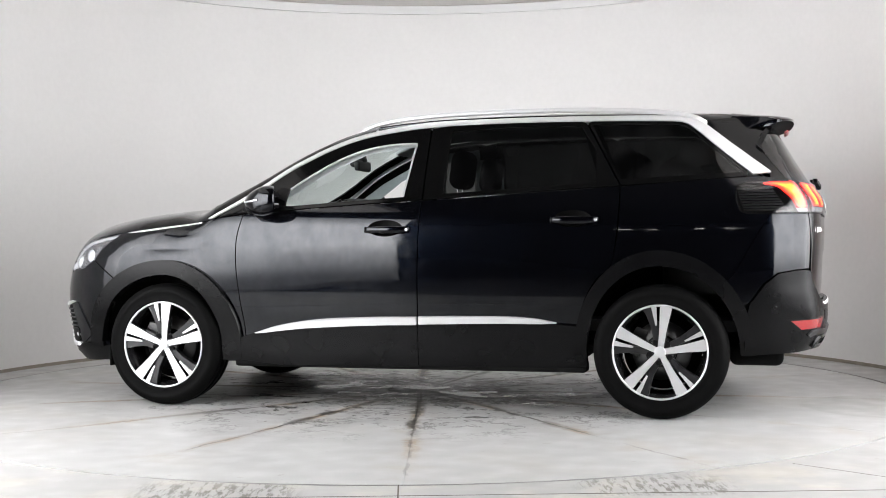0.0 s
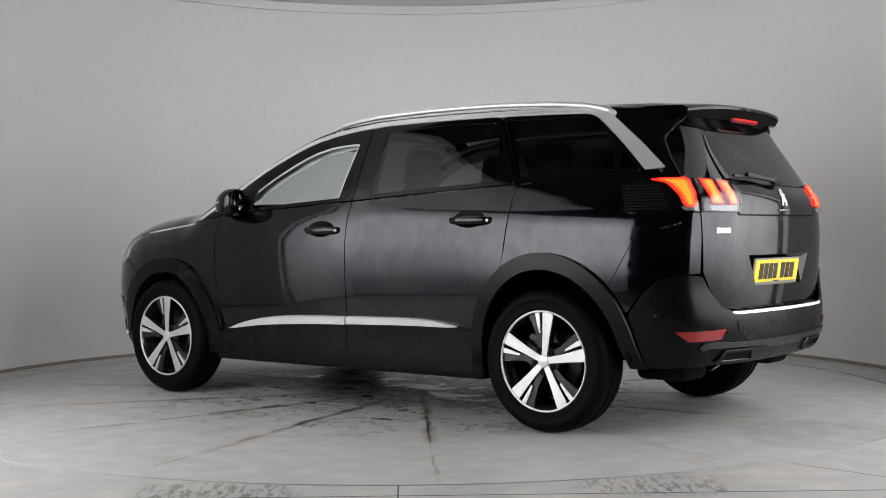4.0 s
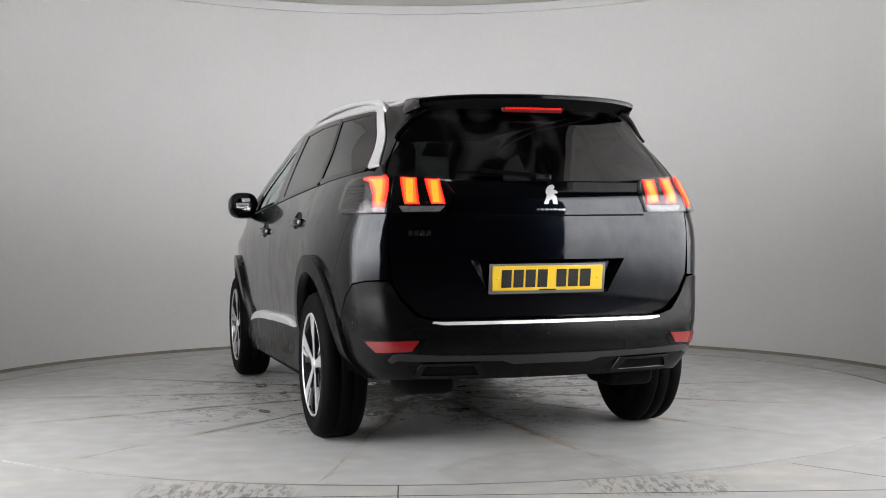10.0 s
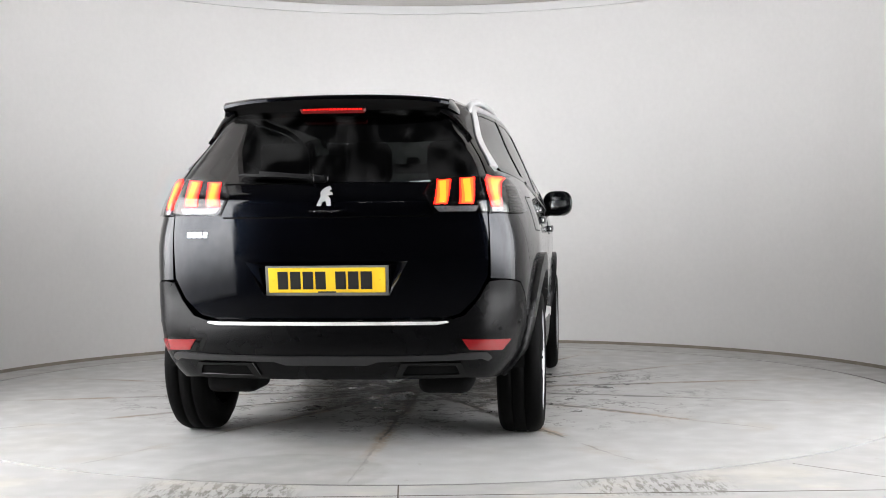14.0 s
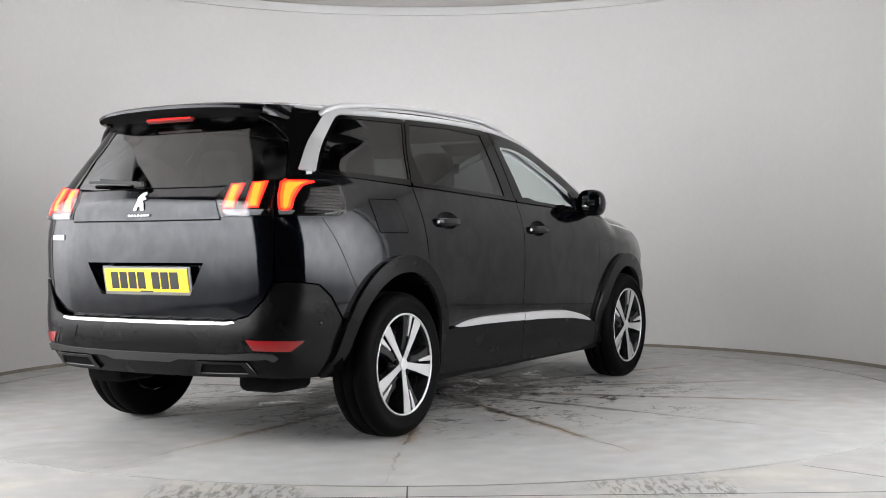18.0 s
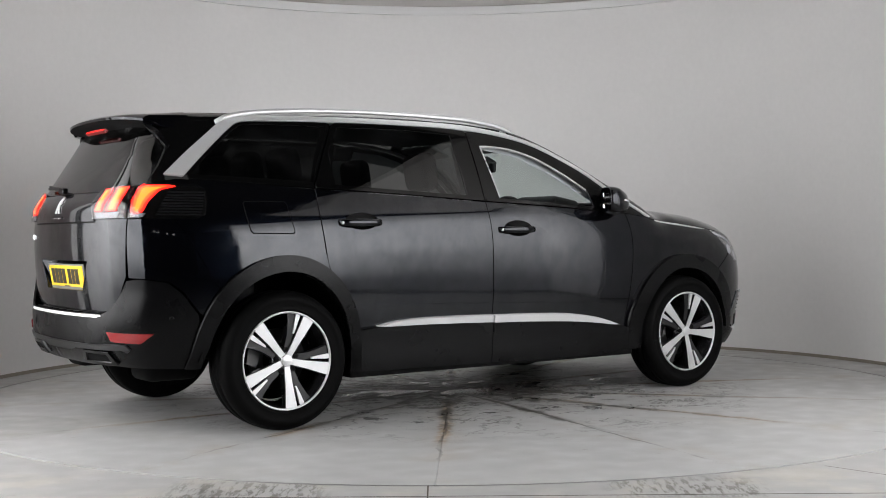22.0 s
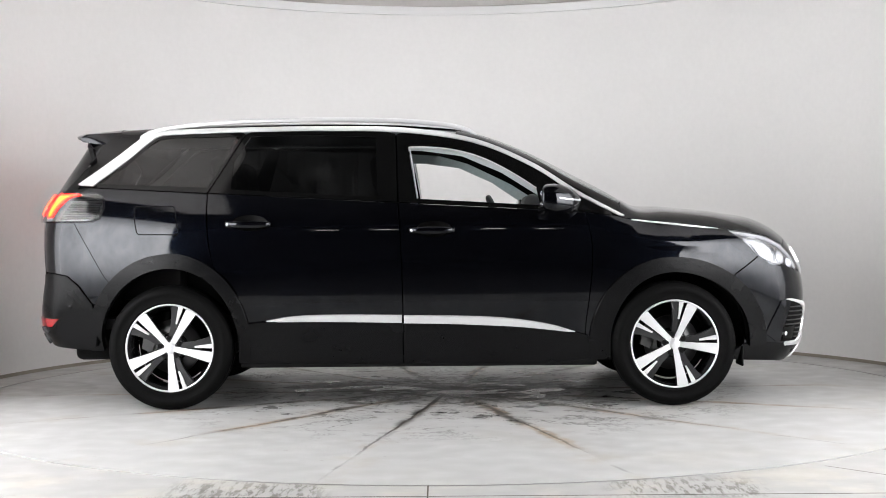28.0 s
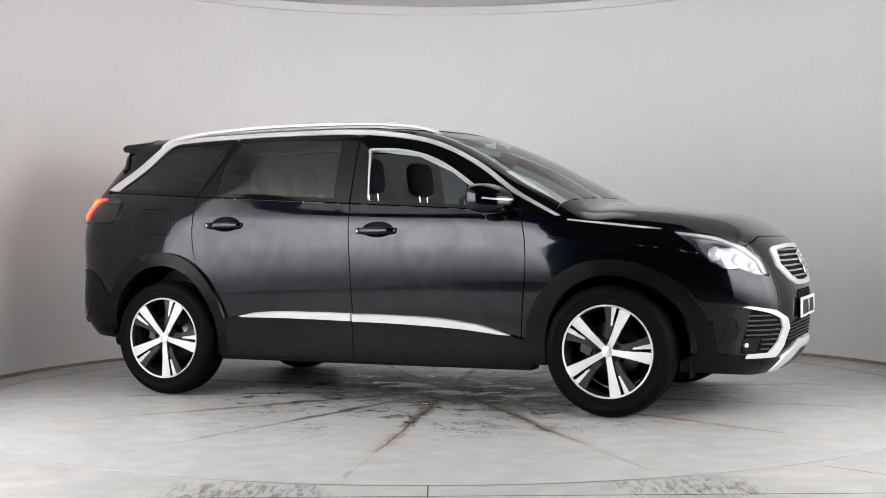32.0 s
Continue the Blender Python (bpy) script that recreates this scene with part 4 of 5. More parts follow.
panel("pillar_trim", [(-0.25, 1.10), (-0.04, 1.10), (-0.07, 1.49), (-0.24, 1.49)], "side", M_LINER, C2, off=-0.055, step=0.05, thick=0)
panel("door_trim", belt_line(-1.15, 0.95, 10, -0.015) + [(0.9, 0.45), (-1.0, 0.45)], "side", M_CABIN, C2, off=-0.05, step=0.08, thick=0)


# ---- wheels ----
def lathe(name, prof, n, mat, parent, axis="y", smooth=True, label=""):
    """A turned form: prof holds (radius, offset along the y axis)."""
    vs, fs, m = [], [], len(prof)
    for k in range(n):
        a = 2 * math.pi * k / n
        for r, o in prof:
            vs.append((r * math.cos(a), o, r * math.sin(a)))
    for k in range(n):
        for j in range(m - 1):
            p, q = k * m + j, ((k + 1) % n) * m + j
            fs.append((p, p + 1, q + 1, q))
    return ob_from(name, vs, fs, mat, parent, smooth, label)


def flat_prism(name, loop, y0, y1, mat, parent, turn=0.0):
    """A plate cut to an outline (radius, sideways) along a spoke, from y0 to y1, turned about the hub by degrees; clockwise as seen from outside."""
    t = radians(turn)
    pts = [(r * math.cos(t) - s * math.sin(t), r * math.sin(t) + s * math.cos(t)) for r, s in loop]
    n = len(pts)
    dish = [-0.012 * max(0.0, 1 - math.hypot(*p) / 0.2) for p in pts]
    vs = [(-p[0], y0 + d, -p[1]) for p, d in zip(pts, dish)] + [(-p[0], y1 + d, -p[1]) for p, d in zip(pts, dish)]
    fs = [tuple(range(n)), tuple(reversed(range(n, 2 * n)))] + [(i, n + i, n + (i + 1) % n, (i + 1) % n) for i in range(n)]
    ob = ob_from(name, vs, fs, mat, parent)
    bm = bmesh.new()
    bm.from_mesh(ob.data)
    bmesh.ops.recalc_face_normals(bm, faces=bm.faces)
    bm.to_mesh(ob.data)
    bm.free()
    return ob


def make_wheel(parent, phase):
    w = lathe("wheel", [(0.225, -0.205), (0.270, -0.215), (0.315, -0.213), (0.338, -0.200), (0.3475, -0.185), (0.3505, -0.16), (0.3515, -0.145), (0.346, -0.143), (0.346, -0.135), (0.352, -0.133), (0.3525, -0.085), (0.346, -0.083), (0.346, -0.075), (0.352, -0.073), (0.350, -0.045),
                        (0.346, -0.030), (0.336, -0.014), (0.318, -0.003), (0.300, 0.001), (0.296, -0.0015), (0.280, -0.001), (0.262, -0.004), (0.260, -0.003), (0.254, -0.006), (0.2495, -0.012), (0.240, -0.03)], 96, M_RUBBER, parent, label="black tyre with fine grooves")
    lathe("rim", [(0.2495, -0.012), (0.248, -0.006), (0.244, -0.0055), (0.2395, -0.008), (0.238, -0.012)], 96, M_ALLOY, w, label="machined silver rim edge")
    lathe("barrel", [(0.2381, -0.0125), (0.229, -0.035), (0.222, -0.07), (0.213, -0.12), (0.215, -0.19), (0.225, -0.205)], 72, M_ALLOY_DARK, w)
    lathe("brake_disc", [(0.05, -0.118), (0.155, -0.118), (0.155, -0.142), (0.05, -0.142)], 48, M_STEEL, w)
    lathe("brake_drum", [(0.0, -0.10), (0.075, -0.10), (0.085, -0.12), (0.205, -0.165), (0.205, -0.2)], 48, M_UNDER, w)
    flat_prism("brake_caliper", [(0.105, -0.075), (0.165, -0.07), (0.178, 0.0), (0.165, 0.07), (0.105, 0.075)], -0.17, -0.105, M_STEEL, w, 200)
    for k in range(5):
        a = phase + 72 * k
        flat_prism("spoke", [(0.03, -0.020), (0.12, -0.023), (0.236, -0.034), (0.240, 0.0), (0.236, 0.034), (0.12, 0.023), (0.03, 0.020)], -0.050, -0.0125, M_ALLOY_DARK, w, a)
        flat_prism("spoke_face", [(0.024, -0.0145), (0.12, -0.0195), (0.234, -0.0310), (0.2405, -0.012), (0.2405, 0.012), (0.234, 0.0310), (0.12, 0.0195), (0.024, 0.0145)], -0.0125, -0.0095, M_ALLOY, w, a)
        flat_prism("side_spoke", [(0.05, -0.022), (0.13, -0.018), (0.205, -0.030), (0.236, -0.040), (0.238, 0.010), (0.14, 0.014), (0.05, 0.010)], -0.062, -0.021, M_ALLOY_GREY, w, a - 20)
        flat_prism("spoke_inlay", [(0.140, -0.005), (0.180, -0.0085), (0.234, -0.0135), (0.2405, -0.012), (0.2405, 0.010), (0.234, 0.0120), (0.180, 0.0070), (0.140, 0.004)], -0.026, -0.0115, M_ALLOY, w, a - 15.2)
        flat_prism("wheel_bolt", [(0.056 + 0.014 * math.cos(radians(30 * j)), 0.014 * math.sin(radians(30 * j))) for j in range(12)], -0.034, -0.010, M_UNDER, w, a + 36)
    lathe("hub", [(0.0, -0.0235), (0.046, -0.0235), (0.062, -0.027), (0.074, -0.036), (0.08, -0.06)], 40, M_ALLOY_DARK, w)
    lathe("centre_cap", [(0.0, -0.0125), (0.026, -0.0130), (0.0300, -0.0145), (0.0315, -0.023)], 32, M_ALLOY_CAP, w)
    return w


for wx, sd, phase in ((1.42, 1, 275), (1.42, -1, 79), (-1.42, 1, 278), (-1.42, -1, 85)):
    w = make_wheel(car, phase)
    w.matrix_basis = pose(wx, sd * 0.914, 0.3525, 0, 0, 180 if sd < 0 else 0)


# ---- lamps ----


def strip(pts, half):
    """A band of the given half width round a line, for thin bars on a pattern."""
    out_a, out_b = [], []
    for i, p in enumerate(pts):
        q0, q1 = pts[max(0, i - 1)], pts[min(len(pts) - 1, i + 1)]
        d = (q1[0] - q0[0], q1[1] - q0[1])
        n = math.hypot(*d) or 1
        out_a.append((p[0] - d[1] / n * half, p[1] + d[0] / n * half))
        out_b.append((p[0] + d[1] / n * half, p[1] - d[0] / n * half))
    return out_a + list(reversed(out_b))


quarter_lamps = panel("tail_lamp", degs((29.35, 1.070), (36.0, 1.066), (41.0, 1.068), (42.3, 1.085), (42.2, 1.15), (41.2, 1.205), (39.0, 1.226), (34.0, 1.230), (29.35, 1.228)), "back", M_GLOSS, C2, off=0.004, step=0.02, label="tail lamp with red claw on the rear quarter")
gate_lamps = panel("tail_lamp", degs((28.75, 1.068), (19.4, 1.066), (18.0, 1.15), (19.6, 1.206), (24.0, 1.222), (28.75, 1.228)), "back", M_GLOSS, (gate, gate), off=0.004, step=0.02, label="tail lamp with two red claws on the tailgate")


def inset(loop, ku, kz):
    cu, cz = sum(p[0] for p in loop) / len(loop), sum(p[1] for p in loop) / len(loop)
    return [(cu + (u - cu) * ku, cz + (z - cz) * kz) for u, z in loop]


CLAW = bend(degs((29.7, 1.099), (31.9, 1.097), (32.3, 1.14), (33.1, 1.178), (34.0, 1.206), (36.0, 1.2195), (34.3, 1.2255), (31.5, 1.225), (29.7, 1.217)), 2, True)
CLAW_MID = bend(degs((30.1, 1.103), (31.5, 1.102), (31.9, 1.142), (32.6, 1.180), (33.4, 1.206), (34.7, 1.2195), (32.4, 1.2200), (30.1, 1.211)), 2, True)
CLAW_CORE = bend(degs((30.5, 1.108), (31.2, 1.107), (31.5, 1.145), (32.0, 1.180), (32.9, 1.202), (33.8, 1.212), (31.8, 1.212), (30.6, 1.203)), 2, True)
for lamps, outer, mid, core in ((quarter_lamps, CLAW, CLAW_MID, CLAW_CORE),
                                (gate_lamps, degs((26.3, 1.106), (23.8, 1.106), (24.7, 1.217), (27.6, 1.221)), None, None),
                                (gate_lamps, degs((21.8, 1.106), (19.5, 1.106), (20.6, 1.208), (23.2, 1.212)), None, None)):
    panel("lamp_claw", outer, "back", M_RED, lamps, off=0.010, step=0.012, thick=0.006)
    panel("lamp_core", mid or inset(outer, 0.78, 0.94), "back", M_AMBER, lamps, off=0.0118, step=0.012, thick=0.0015)
    panel("lamp_core", core or inset(outer, 0.45, 0.86), "back", M_GOLD, lamps, off=0.0136, step=0.012, thick=0.0015)
panel("reverse_lamp", degs((27.3, 1.098), (19.5, 1.098), (20.4, 1.074), (26.6, 1.074)), "back", M_REVERSE, gate_lamps, off=0.009, step=0.015)
panel("reverse_lamp", degs((29.7, 1.092), (32.5, 1.091), (32.0, 1.074), (29.9, 1.074)), "back", M_REVERSE, quarter_lamps, off=0.009, step=0.015)
for k in range(9):
    z = 1.085 + 0.0135 * k
    panel("lamp_rib", strip(degs((34.2 + 0.12 * k, z), (38, z - 0.001), (41.6 - 0.04 * k, z - 0.002)), 0.0035), "back", M_RIB, quarter_lamps, off=0.008, step=0.04, thick=0.004)
brake = panel("brake_light", both(back_uv((-2.1, 0.0, 1.508), (-2.1, 0.148, 1.508), (-2.1, 0.158, 1.518), (-2.1, 0.0, 1.522)))[:-1], "back", M_BRAKE, (gate,), off=0.05, step=0.015, thick=0.02)[0]
for k in range(16):
    y = -0.135 + 0.018 * k
    panel("lamp_diode", back_uv((-2.1, y + 0.006, 1.511), (-2.1, y - 0.006, 1.511), (-2.1, y - 0.006, 1.518), (-2.1, y + 0.006, 1.518)), "back", M_DIODE, (brake,), off=0.0515, step=0.02, thick=0.002)

panel("lamp_cover", degs((29.5, 1.070), (36.0, 1.067), (40.9, 1.069), (42.2, 1.086), (42.1, 1.15), (41.1, 1.204), (38.9, 1.225), (34.0, 1.229), (29.5, 1.227)), "back", M_CLEAR, quarter_lamps, off=0.018, step=0.02, thick=0.012)
panel("lamp_cover", degs((28.6, 1.070), (19.5, 1.068), (18.2, 1.15), (19.7, 1.204), (24.0, 1.220), (28.6, 1.226)), "back", M_CLEAR, gate_lamps, off=0.018, step=0.02, thick=0.012)
# head lamps
head_lamps = panel("head_lamp", HEAD_LAMP, "front", M_LENS_BACK, C2, off=-0.018, step=0.02, thick=0.02, label="head lamp with clear cover")
panel("lamp_cover", HEAD_LAMP, "front", M_CLEAR, head_lamps, off=0.003, step=0.02, thick=0.010)
panel("lamp_brow", degs((42.6, 0.988), (38.3, 0.976), (34.0, 0.956), (29.0, 0.901), (25.4, 0.834), (24.6, 0.760), (25.4, 0.768), (26.4, 0.832), (29.6, 0.887), (34.2, 0.942), (38.3, 0.964), (42.0, 0.978)), "front", M_LENS, head_lamps, off=-0.008, step=0.02)
panel("lamp_bezel", bend(degs((39.0, 0.930), (35.2, 0.905), (32.0, 0.868), (31.0, 0.82), (32.6, 0.797), (35.0, 0.806), (37.8, 0.852)), 3, True), "front", M_LENS_GREY, head_lamps, off=-0.012, step=0.02)
for a, z, r in ((36.0, 0.868, 0.038), (31.6, 0.835, 0.034), (28.0, 0.80, 0.026)):
    P, N = project([(radians(a), z)], "front")
    P[0] -= N[0] * 0.012
    for hl, sd in zip(head_lamps, (1, -1)):
        ln = lathe("lamp_lens", [(0.0, 0.012), (r * 0.5, 0.010), (r * 0.85, 0.004), (r, -0.004), (r * 1.12, -0.004), (r * 1.15, -0.012)], 24, M_LENS, hl)
        q = Vector((N[0][0], sd * N[0][1], N[0][2])).to_track_quat("Y", "Z")
        ln.matrix_basis = Matrix.Translation((P[0][0], sd * P[0][1], P[0][2])) @ q.to_matrix().to_4x4()

# ---- back details ----
def tray(name, outer, inner, depth, mat, parent):
    """A pressed-in tray between two outlines of equal length on the tailgate."""
    P, N = project(outer, "back")
    Q, _ = project(inner, "back")
    Q[:, 0] += depth
    n = len(P)
    vs = [tuple(p) for p in P] + [tuple(q) for q in Q]
    fs = [(i, (i + 1) % n, n + (i + 1) % n, n + i) for i in range(n)] + [tuple(range(n, 2 * n))]
    ob = ob_from(name, vs, fs, mat, parent)
    return ob


tray("plate_recess", RECESS, back_uv((-2.23, 0.300, 0.848), (-2.23, 0.268, 0.716), (-2.23, -0.268, 0.716), (-2.23, -0.300, 0.848)), 0.045, M_PAINT, gate)


def number_plate(parent, mat, m, bars):
    p = part("number_plate", box_bm(0, 0, 0, 0.010, 0.520, 0.111, 0.004, 2), mat, parent, "number plate in a thin black frame")
    p.matrix_basis = m
    for y, w in bars:
        part("plate_bar", box_bm(-0.0058, y, 0.0, 0.002, w, 0.079), M_BAR, p)
    for y in (0.235, -0.235):
        b = lathe("screw", [(0.0, 0.003), (0.004, 0.0025), (0.006, 0.0)], 12, mat, p)
        b.matrix_basis = pose(-0.005, y, 0, 0, 0, 90)
    if mat is M_YELLOW:
        part("plate_frame", box_bm(0.004, 0, -0.006, 0.008, 0.548, 0.140, 0.004, 2), M_HOLDER, p, "grey plastic plate holder")
    part("maker_strip", box_bm(-0.0056, -0.0, -0.0515, 0.001, 0.08, 0.006), M_BAR, p)
    return p


BARS = [(0.195, 0.046), (0.139, 0.046), (0.083, 0.046), (0.027, 0.046), (-0.062, 0.046), (-0.118, 0.046), (-0.176, 0.050)]
number_plate(gate, M_YELLOW, pose(-2.230, 0, 0.780, 0, -9, 0), BARS)
part("plate_lamp", box_bm(-2.232, 0.12, 0.868, 0.02, 0.04, 0.01, 0.002), M_WARM, gate)
part("plate_lamp", box_bm(-2.232, -0.12, 0.868, 0.02, 0.04, 0.01, 0.002), M_WARM, gate)
# gloss band between the lamps, lower shut line, emblem and lettering bars
panel("gloss_band", both(degs((0, 1.058), (18.9, 1.060), (17.8, 1.148), (19.2, 1.196), (0, 1.198)))[:-1], "back", M_PAINT, (gate,), off=0.007, step=0.03, thick=0.010)

# Thin dark strips laid on the skin, painting in the dark of two creases.
panel("gate_groove", both(degs((0, 1.050), (18.9, 1.052), (19.0, 1.0585), (0, 1.0565)))[:-1], "back", M_HOLLOW_SHADE, (gate,), off=0.0025, step=0.03, thick=0)
panel("gate_groove", both(degs((0, 1.1985), (19.2, 1.1965), (28.6, 1.226), (28.6, 1.231), (19.2, 1.2045), (0, 1.2065)))[:-1], "back", M_HOLLOW_SHADE, (gate,), off=0.0025, step=0.03, thick=0)


def plaque(name, loop, how, mat, parent, off, bumper=False, thick=0.004):
    return panel(name, loop, how, mat, (parent,), off=off, step=0.02, thick=thick, bumper=bumper)[0]


def at_back(y, z):
    return back_uv((-2.24, y, z))[0]


emblem = [(0.004, 1.172), (0.014, 1.176), (0.019, 1.166), (0.012, 1.156), (0.022, 1.152), (0.024, 1.145), (0.010, 1.142), (0.018, 1.130), (0.020, 1.106), (0.008, 1.106), (0.004, 1.124),
          (-0.006, 1.118), (-0.008, 1.106), (-0.022, 1.106), (-0.016, 1.122), (-0.010, 1.138), (-0.012, 1.152), (-0.006, 1.164)]
plaque("emblem", [at_back(-y * 1.5, 1.143 + (z - 1.141) * 1.15) for y, z in emblem], "back", M_CHROME, gate, 0.013)
plaque("badge_strip", [at_back(0.075, 1.086), at_back(-0.075, 1.086), at_back(-0.068, 1.074), at_back(0.068, 1.074)], "back", M_GLOSS, gate, 0.0095)
for k in range(7):
    y = 0.058 - 0.0193 * k
    plaque("badge_bar", [at_back(y + 0.006, 1.0835), at_back(y - 0.006, 1.0835), at_back(y - 0.006, 1.0765), at_back(y + 0.006, 1.0765)], "back", M_STEEL_BRIGHT, gate, 0.013, thick=0.003)
for k in range(4):
    y = 0.634 - 0.0285 * k
    lo, hi = 0.971, 0.993
    loop = [at_back(y + 0.0105, lo), at_back(y + 0.0095, hi), at_back(y - 0.0105, hi), at_back(y - 0.0095, lo)]
    plaque("model_bar", loop, "back", M_BRIGHT, gate, 0.006, thick=0.006)
panel("bumper_strip", both(degs((0, 0.600), (19.8, 0.600), (21.4, 0.603), (21.8, 0.595), (19.8, 0.586), (0, 0.585)))[:-1], "back", M_SATIN, (bumper_b,), off=0.004, step=0.02, thick=0.008, bumper=True)
# loading ledge on the bumper
P, _ = project(degs(*[(-24 + 48 * k / 32, 0.603) for k in range(33)]), "back", True)
vs = [tuple(p) for p in P] + [(p[0] + 0.10, p[1] * 0.97, 0.6075) for p in P]
ob_from("loading_ledge", vs, [(i, i + 1, 34 + i, 33 + i) for i in range(32)], M_PLASTIC, bumper_b)
for k in range(9):
    y = -0.44 + 0.11 * k
    part("ledge_rib", box_bm(-2.235 + 0.13 * y * y, y, 0.6085, 0.05, 0.075, 0.004, 0.0015, 1), M_GLOSS, bumper_b)
panel("reflector_recess", degs((34.8, 0.522), (22.6, 0.530), (24.2, 0.468), (32.2, 0.460)), "back", M_GLOSS, (bumper_b, bumper_b), off=0.002, step=0.02, bumper=True)
panel("reflector", degs((33.9, 0.514), (23.9, 0.522), (25.2, 0.476), (31.6, 0.469)), "back", M_REFLECTOR, (bumper_b, bumper_b), off=0.007, step=0.015, bumper=True, label="red rear reflector")
panel("skid_strip", both(degs((0, 0.452), (8, 0.452), (20, 0.455), (26.5, 0.466), (28.6, 0.460), (29.6, 0.44), (29.0, 0.425), (27.6, 0.438), (26, 0.436), (9.5, 0.430), (7.5, 0.415), (0, 0.415)))[:-1], "back", M_SKID, (bumper_b,), off=0.012, step=0.02, bumper=True, shape=tuck)
panel("exhaust_trim", degs((13.6, 0.425), (24.0, 0.425), (26.2, 0.365), (12.6, 0.362)), "back", M_GLOSS, (bumper_b, bumper_b), off=0.014, step=0.02, bumper=True, holes=[degs((14.8, 0.414), (23.2, 0.414), (24.6, 0.374), (13.9, 0.372))], thick=0.03, shape=tuck)
panel("exhaust_panel", degs((14.8, 0.414), (23.2, 0.414), (24.6, 0.374), (13.9, 0.372)), "back", M_UNDER, (bumper_b, bumper_b), off=0.004, step=0.02, bumper=True, shape=tuck)
panel("tow_cover", degs((17.2, 0.56), (20.4, 0.555), (19.8, 0.505), (18.0, 0.505)), "back", M_PLASTIC, (bumper_b,), off=0.0025, step=0.02, bumper=True, thick=0.003)
for a in (37.0, 16.5):
    for sd in (1, -1):
        P, N = project([(radians(a), 0.585 if a > 30 else 0.445)], "back", True)
        n = Vector((N[0][0], sd * N[0][1], N[0][2]))
        ln = lathe("parking_sensor", [(0.0, 0.003), (0.010, 0.003), (0.012, 0.001), (0.013, -0.004)], 18, M_GLOSS, bumper_b)
        ln.matrix_basis = Matrix.Translation((P[0][0], sd * P[0][1], P[0][2])) @ n.to_track_quat("Y", "Z").to_matrix().to_4x4()
# rear wiper
wp = bmesh.new()
for a, b, c, d in (((-2.242, 0.0, 1.226), (-2.210, 0.30, 1.252), 0.011, 0.018), ((-2.228, 0.05, 1.236), (-2.188, 0.40, 1.246), 0.007, 0.012)):
    va, vb = Vector(a), Vector(b)
    q = (vb - va).to_track_quat("Y", "Z").to_matrix().to_4x4()
    bmesh.ops.create_cube(wp, size=1, matrix=Matrix.Translation((va + vb) / 2) @ q @ Matrix.Diagonal((c * 2, (vb - va).length, d, 1)))
part("rear_wiper", wp, M_PLASTIC, gate)
part("wiper_hub", box_bm(-2.236, 0.02, 1.222, 0.03, 0.07, 0.03, 0.008, 3), M_PLASTIC, gate)
# roof spoiler
top, under = [], []
NY = 36
for k in range(NY + 1):
    y = -0.520 + 1.04 * k / NY
    e = (abs(y) / 0.520) ** 6
    zr = 1.614 - 0.062 * y * y - 0.008 * e
    tip = -2.108 + 0.15 * y * y + 0.055 * e
    zt = zr - 0.014
    mid = -1.953 + (tip + 1.953) * 0.5
    zf = float(project([(-1.776, y)], "top")[0][0][2]) + 0.003
    top.append([(-1.776, y, zf - 0.012), (-1.776, y, zf), (-1.90, y, zr * 0.6 + zf * 0.4), (mid, y, zr - 0.001), (tip + 0.012, y, zt + 0.003), (tip, y, zt - 0.005), (tip + 0.003, y, zt - 0.017)])
    under.append([(tip + 0.003, y, zt - 0.017), (tip + 0.03, y, zt - 0.027), (tip + 0.08, y, zt - 0.045 + 0.02 * e), (-1.975 + 0.10 * y * y, y * 0.98, zt - 0.080 + 0.03 * e)])
for nm, rows, mat in (("roof_spoiler", top, M_PAINT), ("spoiler_underside", under, M_UNDER)):
    m = len(rows[0])
    fs = [(k * m + j, (k + 1) * m + j, (k + 1) * m + j + 1, k * m + j + 1) for k in range(NY) for j in range(m - 1)]
    so = ob_from(nm, [p for row in rows for p in row], fs, mat, car)
    so.data.shade_smooth()
    so.data.set_sharp_from_angle(angle=radians(55))
